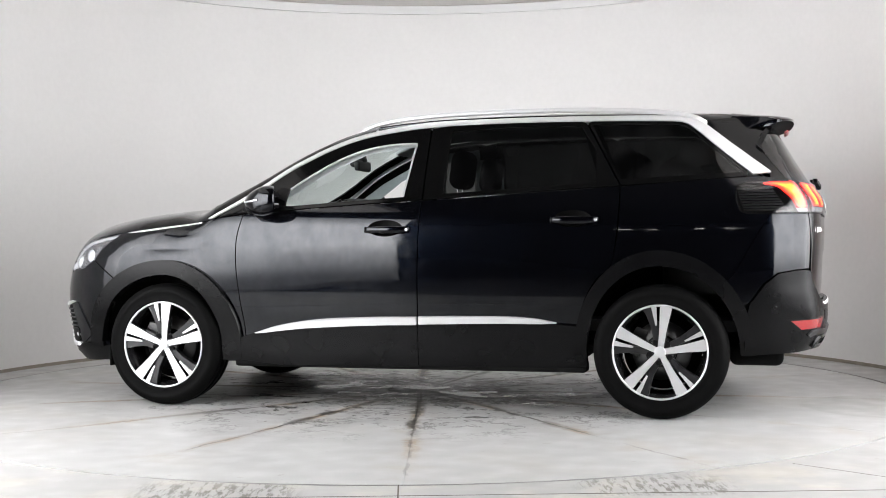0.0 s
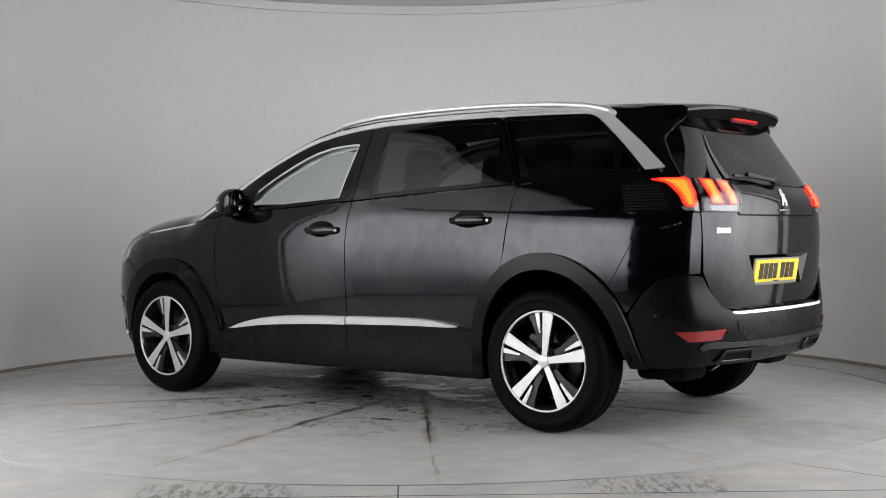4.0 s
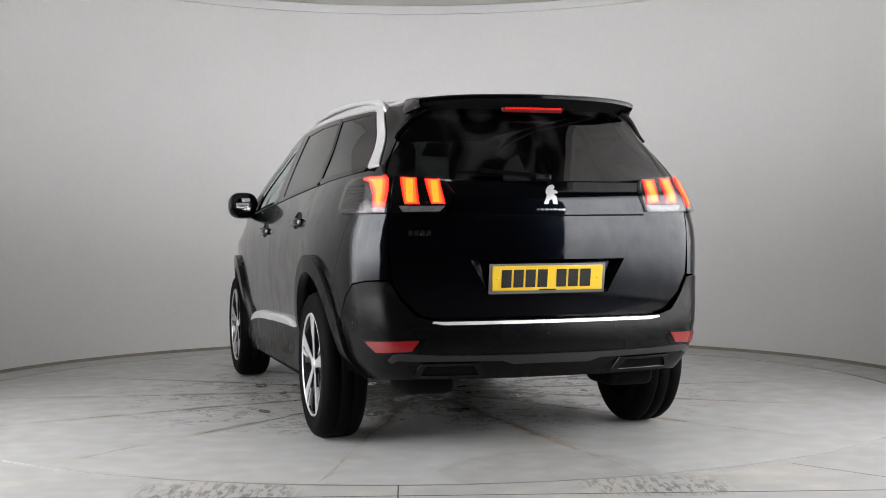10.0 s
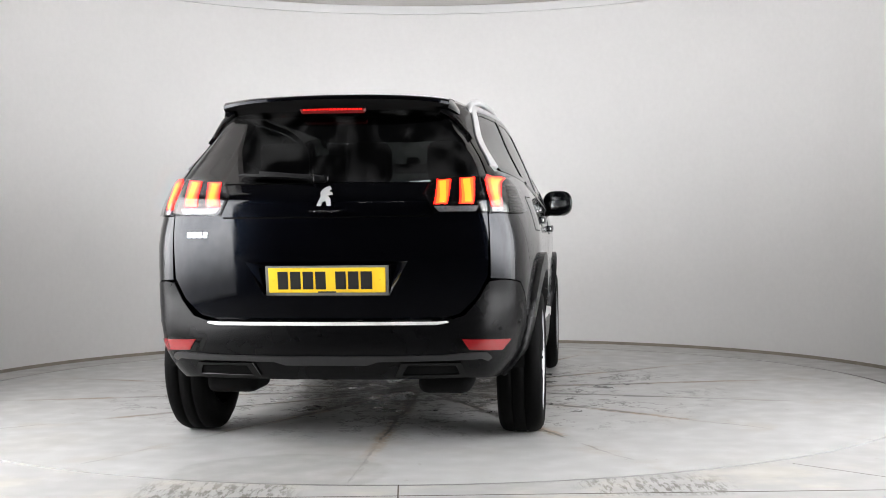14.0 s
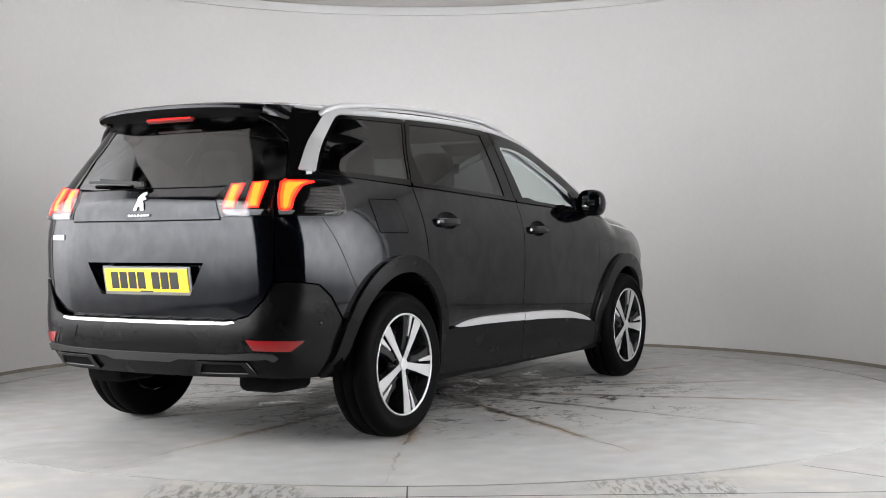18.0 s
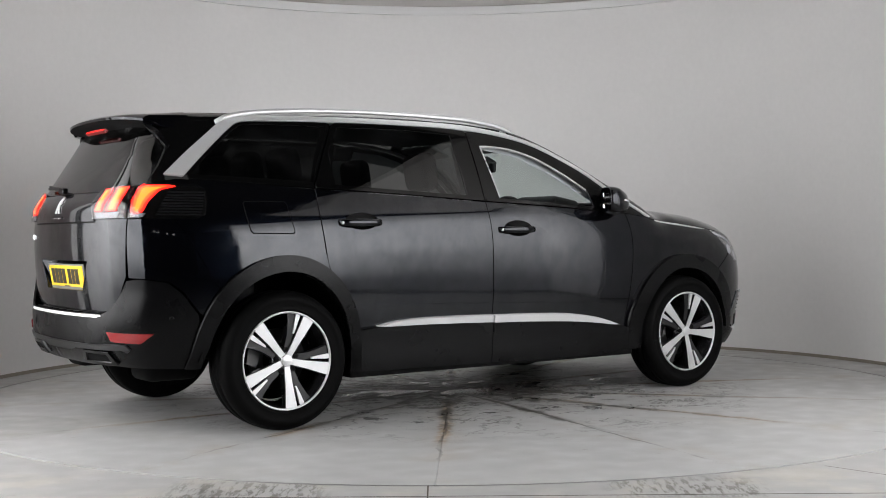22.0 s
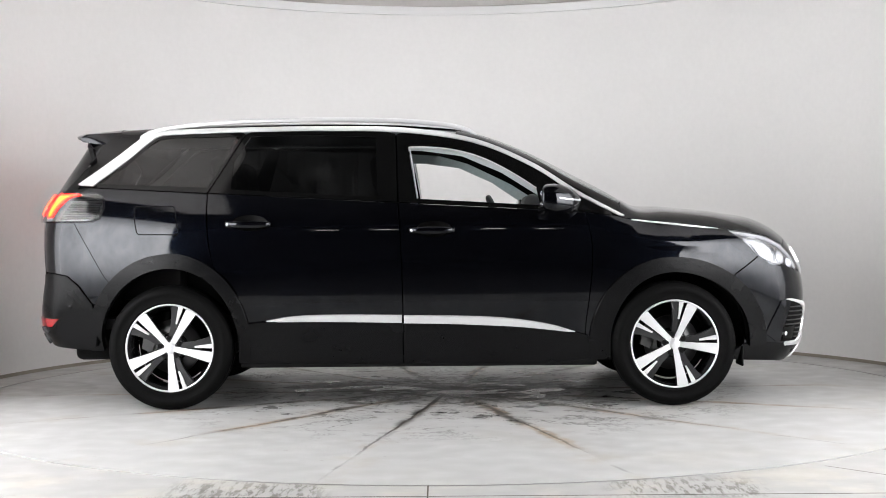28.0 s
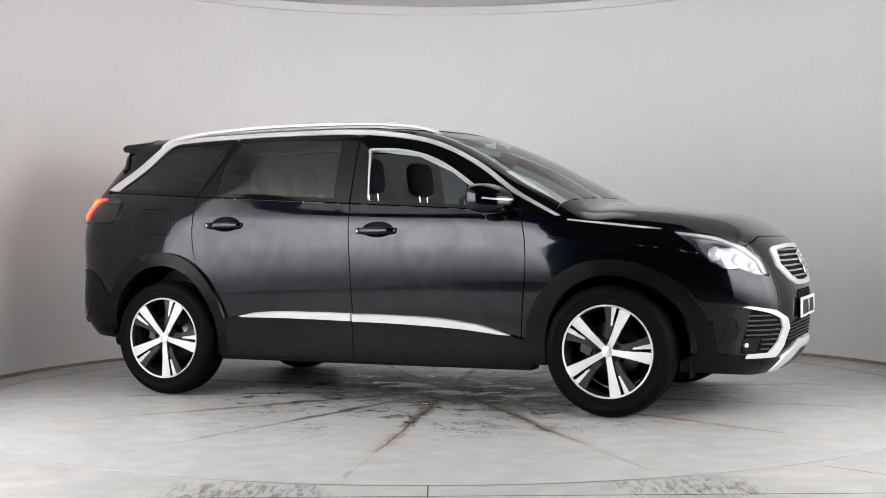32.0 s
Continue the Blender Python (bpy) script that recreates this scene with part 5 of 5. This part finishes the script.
# fins under the spoiler's ends along the rear window, and the closed ends
SIDE_TOP = float(project([(-1.776, 0.52)], "top")[0][0][2])
FIN = back_uv((-1.985, 0.477, 1.530), (-1.955, 0.535, 1.492), (-1.925, 0.591, 1.427), (-1.931, 0.604, 1.400), (-1.917, 0.602, 1.430), (-1.944, 0.551, 1.500), (-1.975, 0.496, 1.545))
panel("spoiler_fin", FIN, "back", M_PLASTIC, C2, off=0.014, step=0.02, thick=0.014)
for sd in (1, -1):
    rows = []
    for k in range(13):
        u = k / 12
        x0, x1 = -1.776 - 0.236 * u, -1.738 - 0.269 * u
        upper = Vector((x0, 0.5195, float(np.interp(x0, [-2.012, -1.95, -1.90, -1.776], [1.573, 1.5885, 1.5885 * 0.6 + SIDE_TOP * 0.4, SIDE_TOP]))))
        lower = Vector((x1, float(np.interp(x1, [-2.01, -1.93, -1.85, -1.738], [0.512, 0.541, 0.558, 0.577])), 1.498 + 0.046 * u ** 0.8))
        rows.append([(p.x, sd * (p.y + 0.004 * math.sin(math.pi * v)), p.z) for v in (0, 0.2, 0.4, 0.6, 0.8, 1.0) for p in (upper.lerp(lower, v),)] + [(lower.x, sd * (lower.y - 0.05), lower.z + 0.004)])
    m = len(rows[0])
    so = ob_from("spoiler_side", [p for r in rows for p in r], [(k * m + j, k * m + j + 1, (k + 1) * m + j + 1, (k + 1) * m + j) for k in range(12) for j in range(m - 1)], M_PAINT, car)
    bm = bmesh.new()
    bm.from_mesh(so.data)
    bmesh.ops.recalc_face_normals(bm, faces=bm.faces)
    bm.to_mesh(so.data)
    bm.free()
    so.data.shade_smooth()
    so.data.set_sharp_from_angle(angle=radians(50))
uv, fs = pattern(side_to([(-1.622, 1.140), (-1.612, 1.148), (-1.405, 1.148), (-1.393, 1.138), (-1.368, 1.002), (-1.376, 0.992), (-1.590, 0.995), (-1.600, 1.005)], "back"), (), 0.03)
P, N = project(uv, "back")
sheet("fuel_flap", P + N * 0.0016, N, fs, M_PAINT, car, 0.003, "fuel filler flap", -1)
loop_o = side_to([(-1.627, 1.142), (-1.614, 1.153), (-1.402, 1.153), (-1.389, 1.140), (-1.363, 1.000), (-1.372, 0.987), (-1.593, 0.990), (-1.605, 1.003)], "back")
uv, fs = pattern(loop_o, (), 0.03)
P, N = project(uv, "back")
sheet("flap_gap", P + N * 0.0006, N, fs, M_UNDER, car, 0.0, "", -1)

# ---- front details ----
GR_O = both(degs((0, 0.908), (9, 0.905), (18.0, 0.896), (20.0, 0.880), (20.2, 0.795), (15.0, 0.722), (10, 0.690), (0, 0.683)))[:-1]
GR_I = both(degs((0, 0.890), (9, 0.887), (16.8, 0.876), (18.2, 0.803), (13.6, 0.744), (9, 0.714), (0, 0.708)))[:-1]
panel("grille_surround", GR_O, "front", M_CHROME, (bumper_f,), off=0.012, step=0.02, holes=[GR_I], thick=0.03)
panel("grille_back", GR_I, "front", M_UNDER, (bumper_f,), off=0.002, step=0.03, thick=0)
for k in range(6):
    z = 0.735 + 0.028 * k
    w = (13.2, 15.4, 17.2, 17.9, 17.3, 16.6)[k]
    panel("grille_bar", strip(degs((-w, z), (-w / 2, z), (0, z), (w / 2, z), (w, z)), 0.0045), "front", M_STEEL_BRIGHT, (bumper_f,), off=0.012, step=0.03, thick=0.012)
panel("emblem", [front_uv((2.30, y * 1.6, 0.80 + (z - 1.141) * 1.6))[0] for y, z in emblem], "front", M_BRIGHT, (bumper_f,), off=0.026, step=0.02, thick=0.006)
panel("lower_grille", both(degs((0, 0.66), (8, 0.66), (9.5, 0.64), (9.0, 0.505), (16, 0.478), (17.6, 0.37), (8, 0.395), (0, 0.398)))[:-1], "front", M_UNDER, (bumper_f,), off=0.004, step=0.03)
for k in range(5):
    z = 0.412 + 0.019 * k
    panel("grille_bar", strip(degs((-15.8, z - 0.01), (-8, z), (0, z), (8, z), (15.8, z - 0.01)), 0.003), "front", M_STEEL, (bumper_f,), off=0.010, step=0.03, thick=0.008)
panel("splitter", both(degs((0, 0.378), (7, 0.388), (17.3, 0.318), (20.0, 0.240), (17.0, 0.236), (12.8, 0.276), (7, 0.335), (0, 0.34)))[:-1], "front", M_CHROME, (bumper_f,), off=0.016, step=0.02, thick=0.02)
panel("lower_lip", both(degs((0, 0.335), (7, 0.33), (12.8, 0.272), (17.0, 0.30), (21, 0.318), (27, 0.318), (30, 0.330), (33, 0.340), (39.0, 0.340), (41.5, 0.30), (41, 0.25), (25, 0.228), (10, 0.236), (0, 0.238)))[:-1], "front", M_PLASTIC, (bumper_f,), off=0.008, step=0.03, thick=0.03)
B2 = (bumper_f, bumper_f)
panel("fog_bezel", degs((31.2, 0.588), (29.7, 0.593), (23.3, 0.569), (17.8, 0.518), (16.4, 0.468), (18.4, 0.379), (21.0, 0.320), (29.2, 0.320), (28.8, 0.338), (23.9, 0.342), (21.0, 0.40), (19.7, 0.468), (21.0, 0.522), (24.4, 0.552), (29.4, 0.578)), "front", M_CHROME, B2, off=0.014, step=0.015, thick=0.02)
panel("fog_recess", degs((29.6, 0.574), (24.4, 0.55), (21.0, 0.52), (19.7, 0.468), (21.0, 0.40), (23.9, 0.342), (30.2, 0.342), (30.3, 0.41)), "front", M_UNDER, B2, off=0.003, step=0.03)
for k in range(8):
    z = 0.362 + 0.0255 * k
    a0 = (23.6, 22.2, 21.3, 20.7, 20.5, 20.9, 22.2, 24.2)[k]
    panel("fog_slat", strip(degs((a0, z), (26 if k > 2 else 24.8, z + 0.001), (29.7 if k > 2 else 26.0, z + 0.002)), 0.003), "front", M_STEEL, B2, off=0.010, step=0.03, thick=0.008)
panel("fog_side", degs((32.4, 0.580), (31.0, 0.584), (29.4, 0.572), (30.2, 0.41), (30.8, 0.345), (31.6, 0.342), (34.6, 0.392)), "front", M_PAINT, B2, off=0.007, step=0.03)
panel("fog_lamp", degs((30.2, 0.425), (26.4, 0.432), (27.2, 0.350), (30.0, 0.352)), "front", M_GLOSS, B2, off=0.012, step=0.02)
for sd in (1, -1):
    P, N = project([(radians(29.4), 0.388)], "front")
    q = Vector((N[0][0], sd * N[0][1], N[0][2])).to_track_quat("Y", "Z").to_matrix().to_4x4()
    ln = lathe("fog_lens", [(0.0, 0.014), (0.010, 0.013), (0.018, 0.009), (0.021, 0.002)], 24, M_LENS, bumper_f)
    ln.matrix_basis = Matrix.Translation((P[0][0], sd * P[0][1], P[0][2])) @ q
    for a, z in ((36.4, 0.50), (24.0, 0.283)):
        P, N = project([(radians(a), z)], "front")
        q = Vector((N[0][0], sd * N[0][1], N[0][2])).to_track_quat("Y", "Z").to_matrix().to_4x4()
        ln = lathe("parking_sensor", [(0.0, 0.011), (0.010, 0.011), (0.012, 0.009), (0.013, -0.004)], 18, M_GLOSS, bumper_f)
        ln.matrix_basis = Matrix.Translation((P[0][0], sd * P[0][1], P[0][2])) @ q
number_plate(bumper_f, M_WHITE_PLATE, pose(2.325, 0, 0.562, 0, 0, 180), BARS)

# ---- sides: handles, mirrors, rails ----
for doors, x0, z0 in ((rear_doors, -0.975, 1.046), (front_doors, 0.060, 1.004)):
    def dish(P, N, x0=x0, z0=z0):
        u, v = (P[:, 0] - x0) / 0.108, (P[:, 2] - z0 - 0.012) / 0.043
        N = N.copy()
        N[:, 0] -= 0.3 * u
        N[:, 2] -= 0.35 * v
        return P, N / np.linalg.norm(N, axis=1)[:, None]

    # Flat patch: black colour and tilted normals stand in for a hollow's shading.
    panel("handle_bowl", ellipse(x0 + 0.010, z0 + 0.006, 0.100, 0.045, 0, 360, 36)[:-1], "side", M_HOLLOW_SHADE, doors, off=0.0015, step=0.012, thick=0, shape=dish)
    for d, sd in zip(doors, (1, -1)):
        yy = float(side_y(np.array([x0]), np.array([z0]))[0])
        bm = bmesh.new()
        n, rows = 10, []
        for k in range(n + 1):
            u = -1 + 2 * k / n
            x, lift = x0 + 0.128 * u, 0.022 * (1 - u ** 4) + 0.004
            hz = 0.026 - 0.007 * u * u
            rows.append([bm.verts.new((x, sd * (yy + lift + dy), z0 + 0.003 + dz)) for dy, dz in ((0, hz * 0.6), (0.006, hz * 0.35), (0.007, -hz * 0.35), (0.002, -hz), (-0.010, -hz), (-0.010, hz * 0.6))])
        for a, b in zip(rows, rows[1:]):
            for j in range(6):
                bm.faces.new((a[j], a[(j + 1) % 6], b[(j + 1) % 6], b[j]))
        bm.faces.new(rows[0])
        bm.faces.new(list(reversed(rows[-1])))
        bmesh.ops.recalc_face_normals(bm, faces=bm.faces)
        part("door_handle", bm, M_PAINT, d, smooth=True)
        rear_end = x0 - 0.117
        part("handle_cap", box_bm(rear_end + 0.004, sd * (yy + 0.014), z0 - 0.002, 0.018, 0.014, 0.017, 0.006, 3), M_CHROME, d)

for d, sd in zip(front_doors, (1, -1)):
    bm = bmesh.new()
    bmesh.ops.create_uvsphere(bm, u_segments=32, v_segments=20, radius=1.0)
    for v in bm.verts:
        x, y, z = v.co
        sx = math.copysign(abs(x) ** 0.75, x)
        sy = math.copysign(abs(y) ** 0.7, y)
        sz = math.copysign(abs(z) ** 0.75, z)
        taper = 1 - 0.26 * max(0, sx)
        v.co = (0.775 + (0.108 * sx if sx > 0 else 0.116 * max(sx, -0.62)) - 0.038 * sy, sd * (0.937 + 0.099 * sy * taper), 1.170 + 0.083 * sz * taper - 0.014 * sx)
    if sd < 0:
        bmesh.ops.reverse_faces(bm, faces=bm.faces)
    mir = part("mirror_housing", bm, M_PAINT, d, smooth=True)
    bm = bmesh.new()
    bmesh.ops.create_cube(bm, size=1, matrix=Matrix.Translation((0.7015, sd * 0.937, 1.172)) @ Matrix.Rotation(radians(21 * sd), 4, 'Z') @ Matrix.Diagonal((0.006, 0.116, 0.088, 1)))
    bmesh.ops.bevel(bm, geom=[e for e in bm.edges if abs(e.verts[0].co.x - e.verts[1].co.x) > 0.001], offset=0.028, segments=5, affect="EDGES")
    part("mirror_glass", bm, M_BRIGHT, mir)
    st = []
    for k in range(15):
        a = radians(10 + 110 * k / 14)
        c, s = math.cos(a), math.sin(a)
        cx, sy = math.copysign(abs(s) ** 0.75, s), math.copysign(abs(c) ** 0.7, c)
        tp = 1 - 0.26 * max(0, cx)
        st.append((0.775 + 0.1112 * cx - 0.038 * sy, sd * (0.937 + 0.1022 * sy * tp), 1.178 - 0.014 * cx))
    vs = [(x, y, z + 0.005) for x, y, z in st] + [(x, y, z - 0.005) for x, y, z in st]
    ob_from("mirror_indicator", vs, [(i, i + 1, 16 + i, 15 + i) for i in range(14)], M_LENS, mir, True)
    bm = bmesh.new()
    bmesh.ops.create_cone(bm, cap_ends=True, segments=20, radius1=0.05, radius2=0.032, depth=0.16, matrix=Matrix.Translation((0.825, sd * 0.885, 1.112)) @ Matrix.Rotation(radians(-90 * sd), 4, "X") @ Matrix.Diagonal((1.1, 0.55, 1, 1)))
    part("mirror_foot", bm, M_PLASTIC, mir, smooth=True)
    panel("mirror_sail", [(0.675, 1.134), (0.655, 1.238), (0.70, 1.245), (0.78, 1.225), (0.93, 1.135), (0.96, 1.105)], "side", M_PLASTIC, (d,) if sd > 0 else (), off=0.004, step=0.03)
uv, fs = pattern([(0.675, 1.134), (0.655, 1.238), (0.70, 1.245), (0.78, 1.225), (0.93, 1.135), (0.96, 1.105)], (), 0.03)
P, N = project(uv, "side")
sheet("mirror_sail", P + N * 0.004, N, fs, M_PLASTIC, front_doors[1], 0.012, "", -1)

for sd in (1, -1):
    rp, prof = [], []
    xs = [0.33 - 1.98 * k / 40 for k in range(41)]
    ye = np.interp(xs[::-1], [-1.7, -1.2, -0.6, -0.1, 0.35], [0.565, 0.592, 0.604, 0.592, 0.545])[::-1]
    top, _ = project([(x, y) for x, y in zip(xs, ye)], "top")
    rows = []
    for k, (x, y) in enumerate(zip(xs, ye)):
        u = k / 40
        lift = 0.036 * (1 - (2 * u - 1) ** 8) ** 0.7 if 0 < u < 1 else -0.006
        z = float(top[k][2]) + lift - 0.012
        rows.append([(x, sd * (y + dy), z + dz) for dy, dz in ((-0.017, -0.006), (-0.015, 0.008), (-0.006, 0.015), (0.006, 0.015), (0.015, 0.008), (0.017, -0.006), (0.010, -0.012), (-0.010, -0.012))])
    vs = [p for r in rows for p in r]
    fs = [(8 * k + j, 8 * k + (j + 1) % 8, 8 * k + 8 + (j + 1) % 8, 8 * k + 8 + j) for k in range(40) for j in range(8)] + [tuple(range(8)), tuple(reversed(range(320, 328)))]
    rail = ob_from("roof_rail", vs, fs, M_CHROME, car, True)
    bm = bmesh.new()
    bm.from_mesh(rail.data)
    bmesh.ops.recalc_face_normals(bm, faces=bm.faces)
    bm.to_mesh(rail.data)
    bm.free()

# ---- underneath ----
part("underbody", box_bm(0, 0, 0.285, 1.9, 1.56, 0.07, 0.02, 2), M_UNDER, car)
part("underbody", box_bm(-1.42, 0, 0.395, 1.15, 1.02, 0.10, 0.03, 2), M_UNDER, car)
part("underbody", box_bm(1.55, 0, 0.27, 1.25, 1.02, 0.10, 0.03, 2), M_UNDER, car)
part("floor_pan", box_bm(0, 0, 0.40, 3.9, 1.0, 0.05), M_UNDER, car)
for x in (1.42, -1.42):
    bm = bmesh.new()
    bmesh.ops.create_cone(bm, cap_ends=True, segments=16, radius1=0.04, radius2=0.04, depth=1.5, matrix=Matrix.Translation((x, 0, 0.33)) @ Matrix.Rotation(radians(90), 4, "X"))
    part("axle", bm, M_UNDER, car)
    for sd in (1, -1):
        vs, n = [], 24
        for k in range(n + 1):
            a = math.pi * (0.0 + 1.0 * k / n)
            r = 0.43
            for y in (0.50, 0.84):
                vs.append((x + r * math.cos(a), sd * y, 0.36 + (r + (0.02 if x < 0 else 0.0)) * math.sin(a)))
        fs = [(2 * k, 2 * k + 1, 2 * k + 3, 2 * k + 2) for k in range(n)] + [tuple(2 * k for k in range(n + 1))]
        ob_from("wheel_liner", vs, fs, M_UNDER, car)
        if x > 0:
            part("mud_flap", box_bm(x + 0.41, sd * 0.71, 0.27, 0.012, 0.15, 0.12, 0.004, 1), M_UNDER, car)
for sd in (1, -1):
    part("silencer", box_bm(-1.90, sd * 0.49, 0.315, 0.28, 0.24, 0.11, 0.04, 4), M_UNDER, car, smooth=True)
    part("sill", box_bm(-0.02, sd * 0.80, 0.262, 2.02, 0.12, 0.06, 0.015, 2), M_UNDER, car)


# ---- cabin ----
def rounded(cx, cy, cz, sx, sy, sz, r, tilt=0.0, seg=4):
    bm = box_bm(0, 0, 0, sx, sy, sz, r, seg)
    bmesh.ops.transform(bm, matrix=pose(cx, cy, cz, 0, tilt, 0), verts=bm.verts)
    return bm


def seat(name, x, y, w, headrests):
    base = part(name, rounded(x + 0.20, y, 0.70, 0.50, w, 0.16, 0.05, -4), M_SEAT, car, smooth=True, label="dark cloth car seat with headrest")
    part("backrest", rounded(x - 0.095, y, 0.935, 0.13, w * 0.96, 0.51, 0.055, -16), M_SEAT, base, smooth=True)
    for hy in headrests:
        part("headrest", rounded(x - 0.205, y + hy, 1.345, 0.115, 0.255, 0.225, 0.055, -8), M_SEAT, base, smooth=True)
        for o in (0.06, -0.06):
            bm = bmesh.new()
            bmesh.ops.create_cone(bm, cap_ends=True, segments=10, radius1=0.006, radius2=0.006, depth=0.14, matrix=pose(x - 0.185, y + hy + o, 1.22, 0, -8, 0))
            part("headrest_post", bm, M_BRIGHT, base)
    return base


for y in (0.37, -0.37):
    seat("front_seat", -0.04, y, 0.50, (0.0,))
for y in (0.44, 0.0, -0.44):
    seat("rear_seat", -0.98, y, 0.42, (0.0,))
part("cabin_floor", box_bm(-0.4, 0, 0.48, 3.0, 1.5, 0.06), M_CABIN, car)
part("dashboard", rounded(0.80, 0, 0.98, 0.52, 1.46, 0.22, 0.07, 8, 5), M_CABIN, car, smooth=True)
part("dash_screen", rounded(0.60, 0.02, 1.13, 0.025, 0.24, 0.13, 0.010, 12, 2), M_GLOSS, car)
part("instrument_hood", rounded(0.72, -0.37, 1.135, 0.24, 0.40, 0.13, 0.045, 10), M_CABIN, car, smooth=True)
part("cowl", rounded(1.08, 0, 1.06, 0.30, 1.30, 0.10, 0.03, 6), M_UNDER, car)
part("boot_floor", box_bm(-1.72, 0, 0.80, 0.65, 1.05, 0.40, 0.04), M_CABIN, car)
bm = bmesh.new()
ring, tube = 28, 10
for i in range(ring):
    for j in range(tube):
        a, b = 2 * math.pi * i / ring, 2 * math.pi * j / tube
        r = 0.165 + 0.017 * math.cos(b)
        bm.verts.new((0.017 * math.sin(b), r * math.cos(a), 0.92 * r * math.sin(a)))
bm.verts.ensure_lookup_table()
for i in range(ring):
    for j in range(tube):
        bm.faces.new([bm.verts[(i % ring) * tube + j], bm.verts[((i + 1) % ring) * tube + j], bm.verts[((i + 1) % ring) * tube + (j + 1) % tube], bm.verts[i * tube + (j + 1) % tube]])
bmesh.ops.recalc_face_normals(bm, faces=bm.faces)
bmesh.ops.transform(bm, matrix=pose(0.46, -0.37, 1.06, 0, -24, 0), verts=bm.verts)
wheel = part("steering_wheel", bm, M_CABIN, car, smooth=True)
part("wheel_boss", rounded(0.48, -0.37, 1.05, 0.06, 0.20, 0.11, 0.025, -24), M_CABIN, wheel, smooth=True)
mirror = part("rear_view_mirror", rounded(0.50, 0.0, 1.405, 0.035, 0.24, 0.065, 0.014, 0), M_CABIN, car, smooth=True)
part("mirror_stalk", rounded(0.53, 0.0, 1.44, 0.10, 0.09, 0.06, 0.02, 25), M_CABIN, mirror, smooth=True)
for sd in (1, -1):
    part("sun_visor", rounded(0.26, sd * 0.33, 1.515, 0.15, 0.36, 0.02, 0.008, 24), M_LINER, car, smooth=True)
    part("wiper_arm", rounded(1.14, sd * 0.32, 1.165, 0.03, 0.50, 0.018, 0.006, 0), M_PLASTIC, car)

TURN = ((0, 163.75), (1, 157.98), (2, 152.24), (3, 146.44), (4, 140.62), (5, 134.8), (6, 129.0), (7, 123.2), (8, 117.36), (9, 111.52), (10, 105.68), (11, 99.86), (12, 94.02), (13, 88.12),
        (14, 82.26), (15, 76.42), (16, 70.58), (17, 64.68), (18, 58.74), (19, 52.86), (20, 47.04), (21, 41.2), (22, 35.36), (23, 29.54), (24, 23.8), (25, 18.06), (26, 12.2), (27, 6.24), (28, 0.28),
        (29, -5.74), (30, -11.76), (31, -17.74), (32, -23.6))


def motions():
    walk(turntable, [(t, pose(0, 0, 0, 0, 0, a)) for t, a in TURN])
    walk(car, [(t, pose(0, 0, 0, 0, 0, a) @ pose(-0.1597, 0.0839, 0)) for t, a in TURN])


motions()
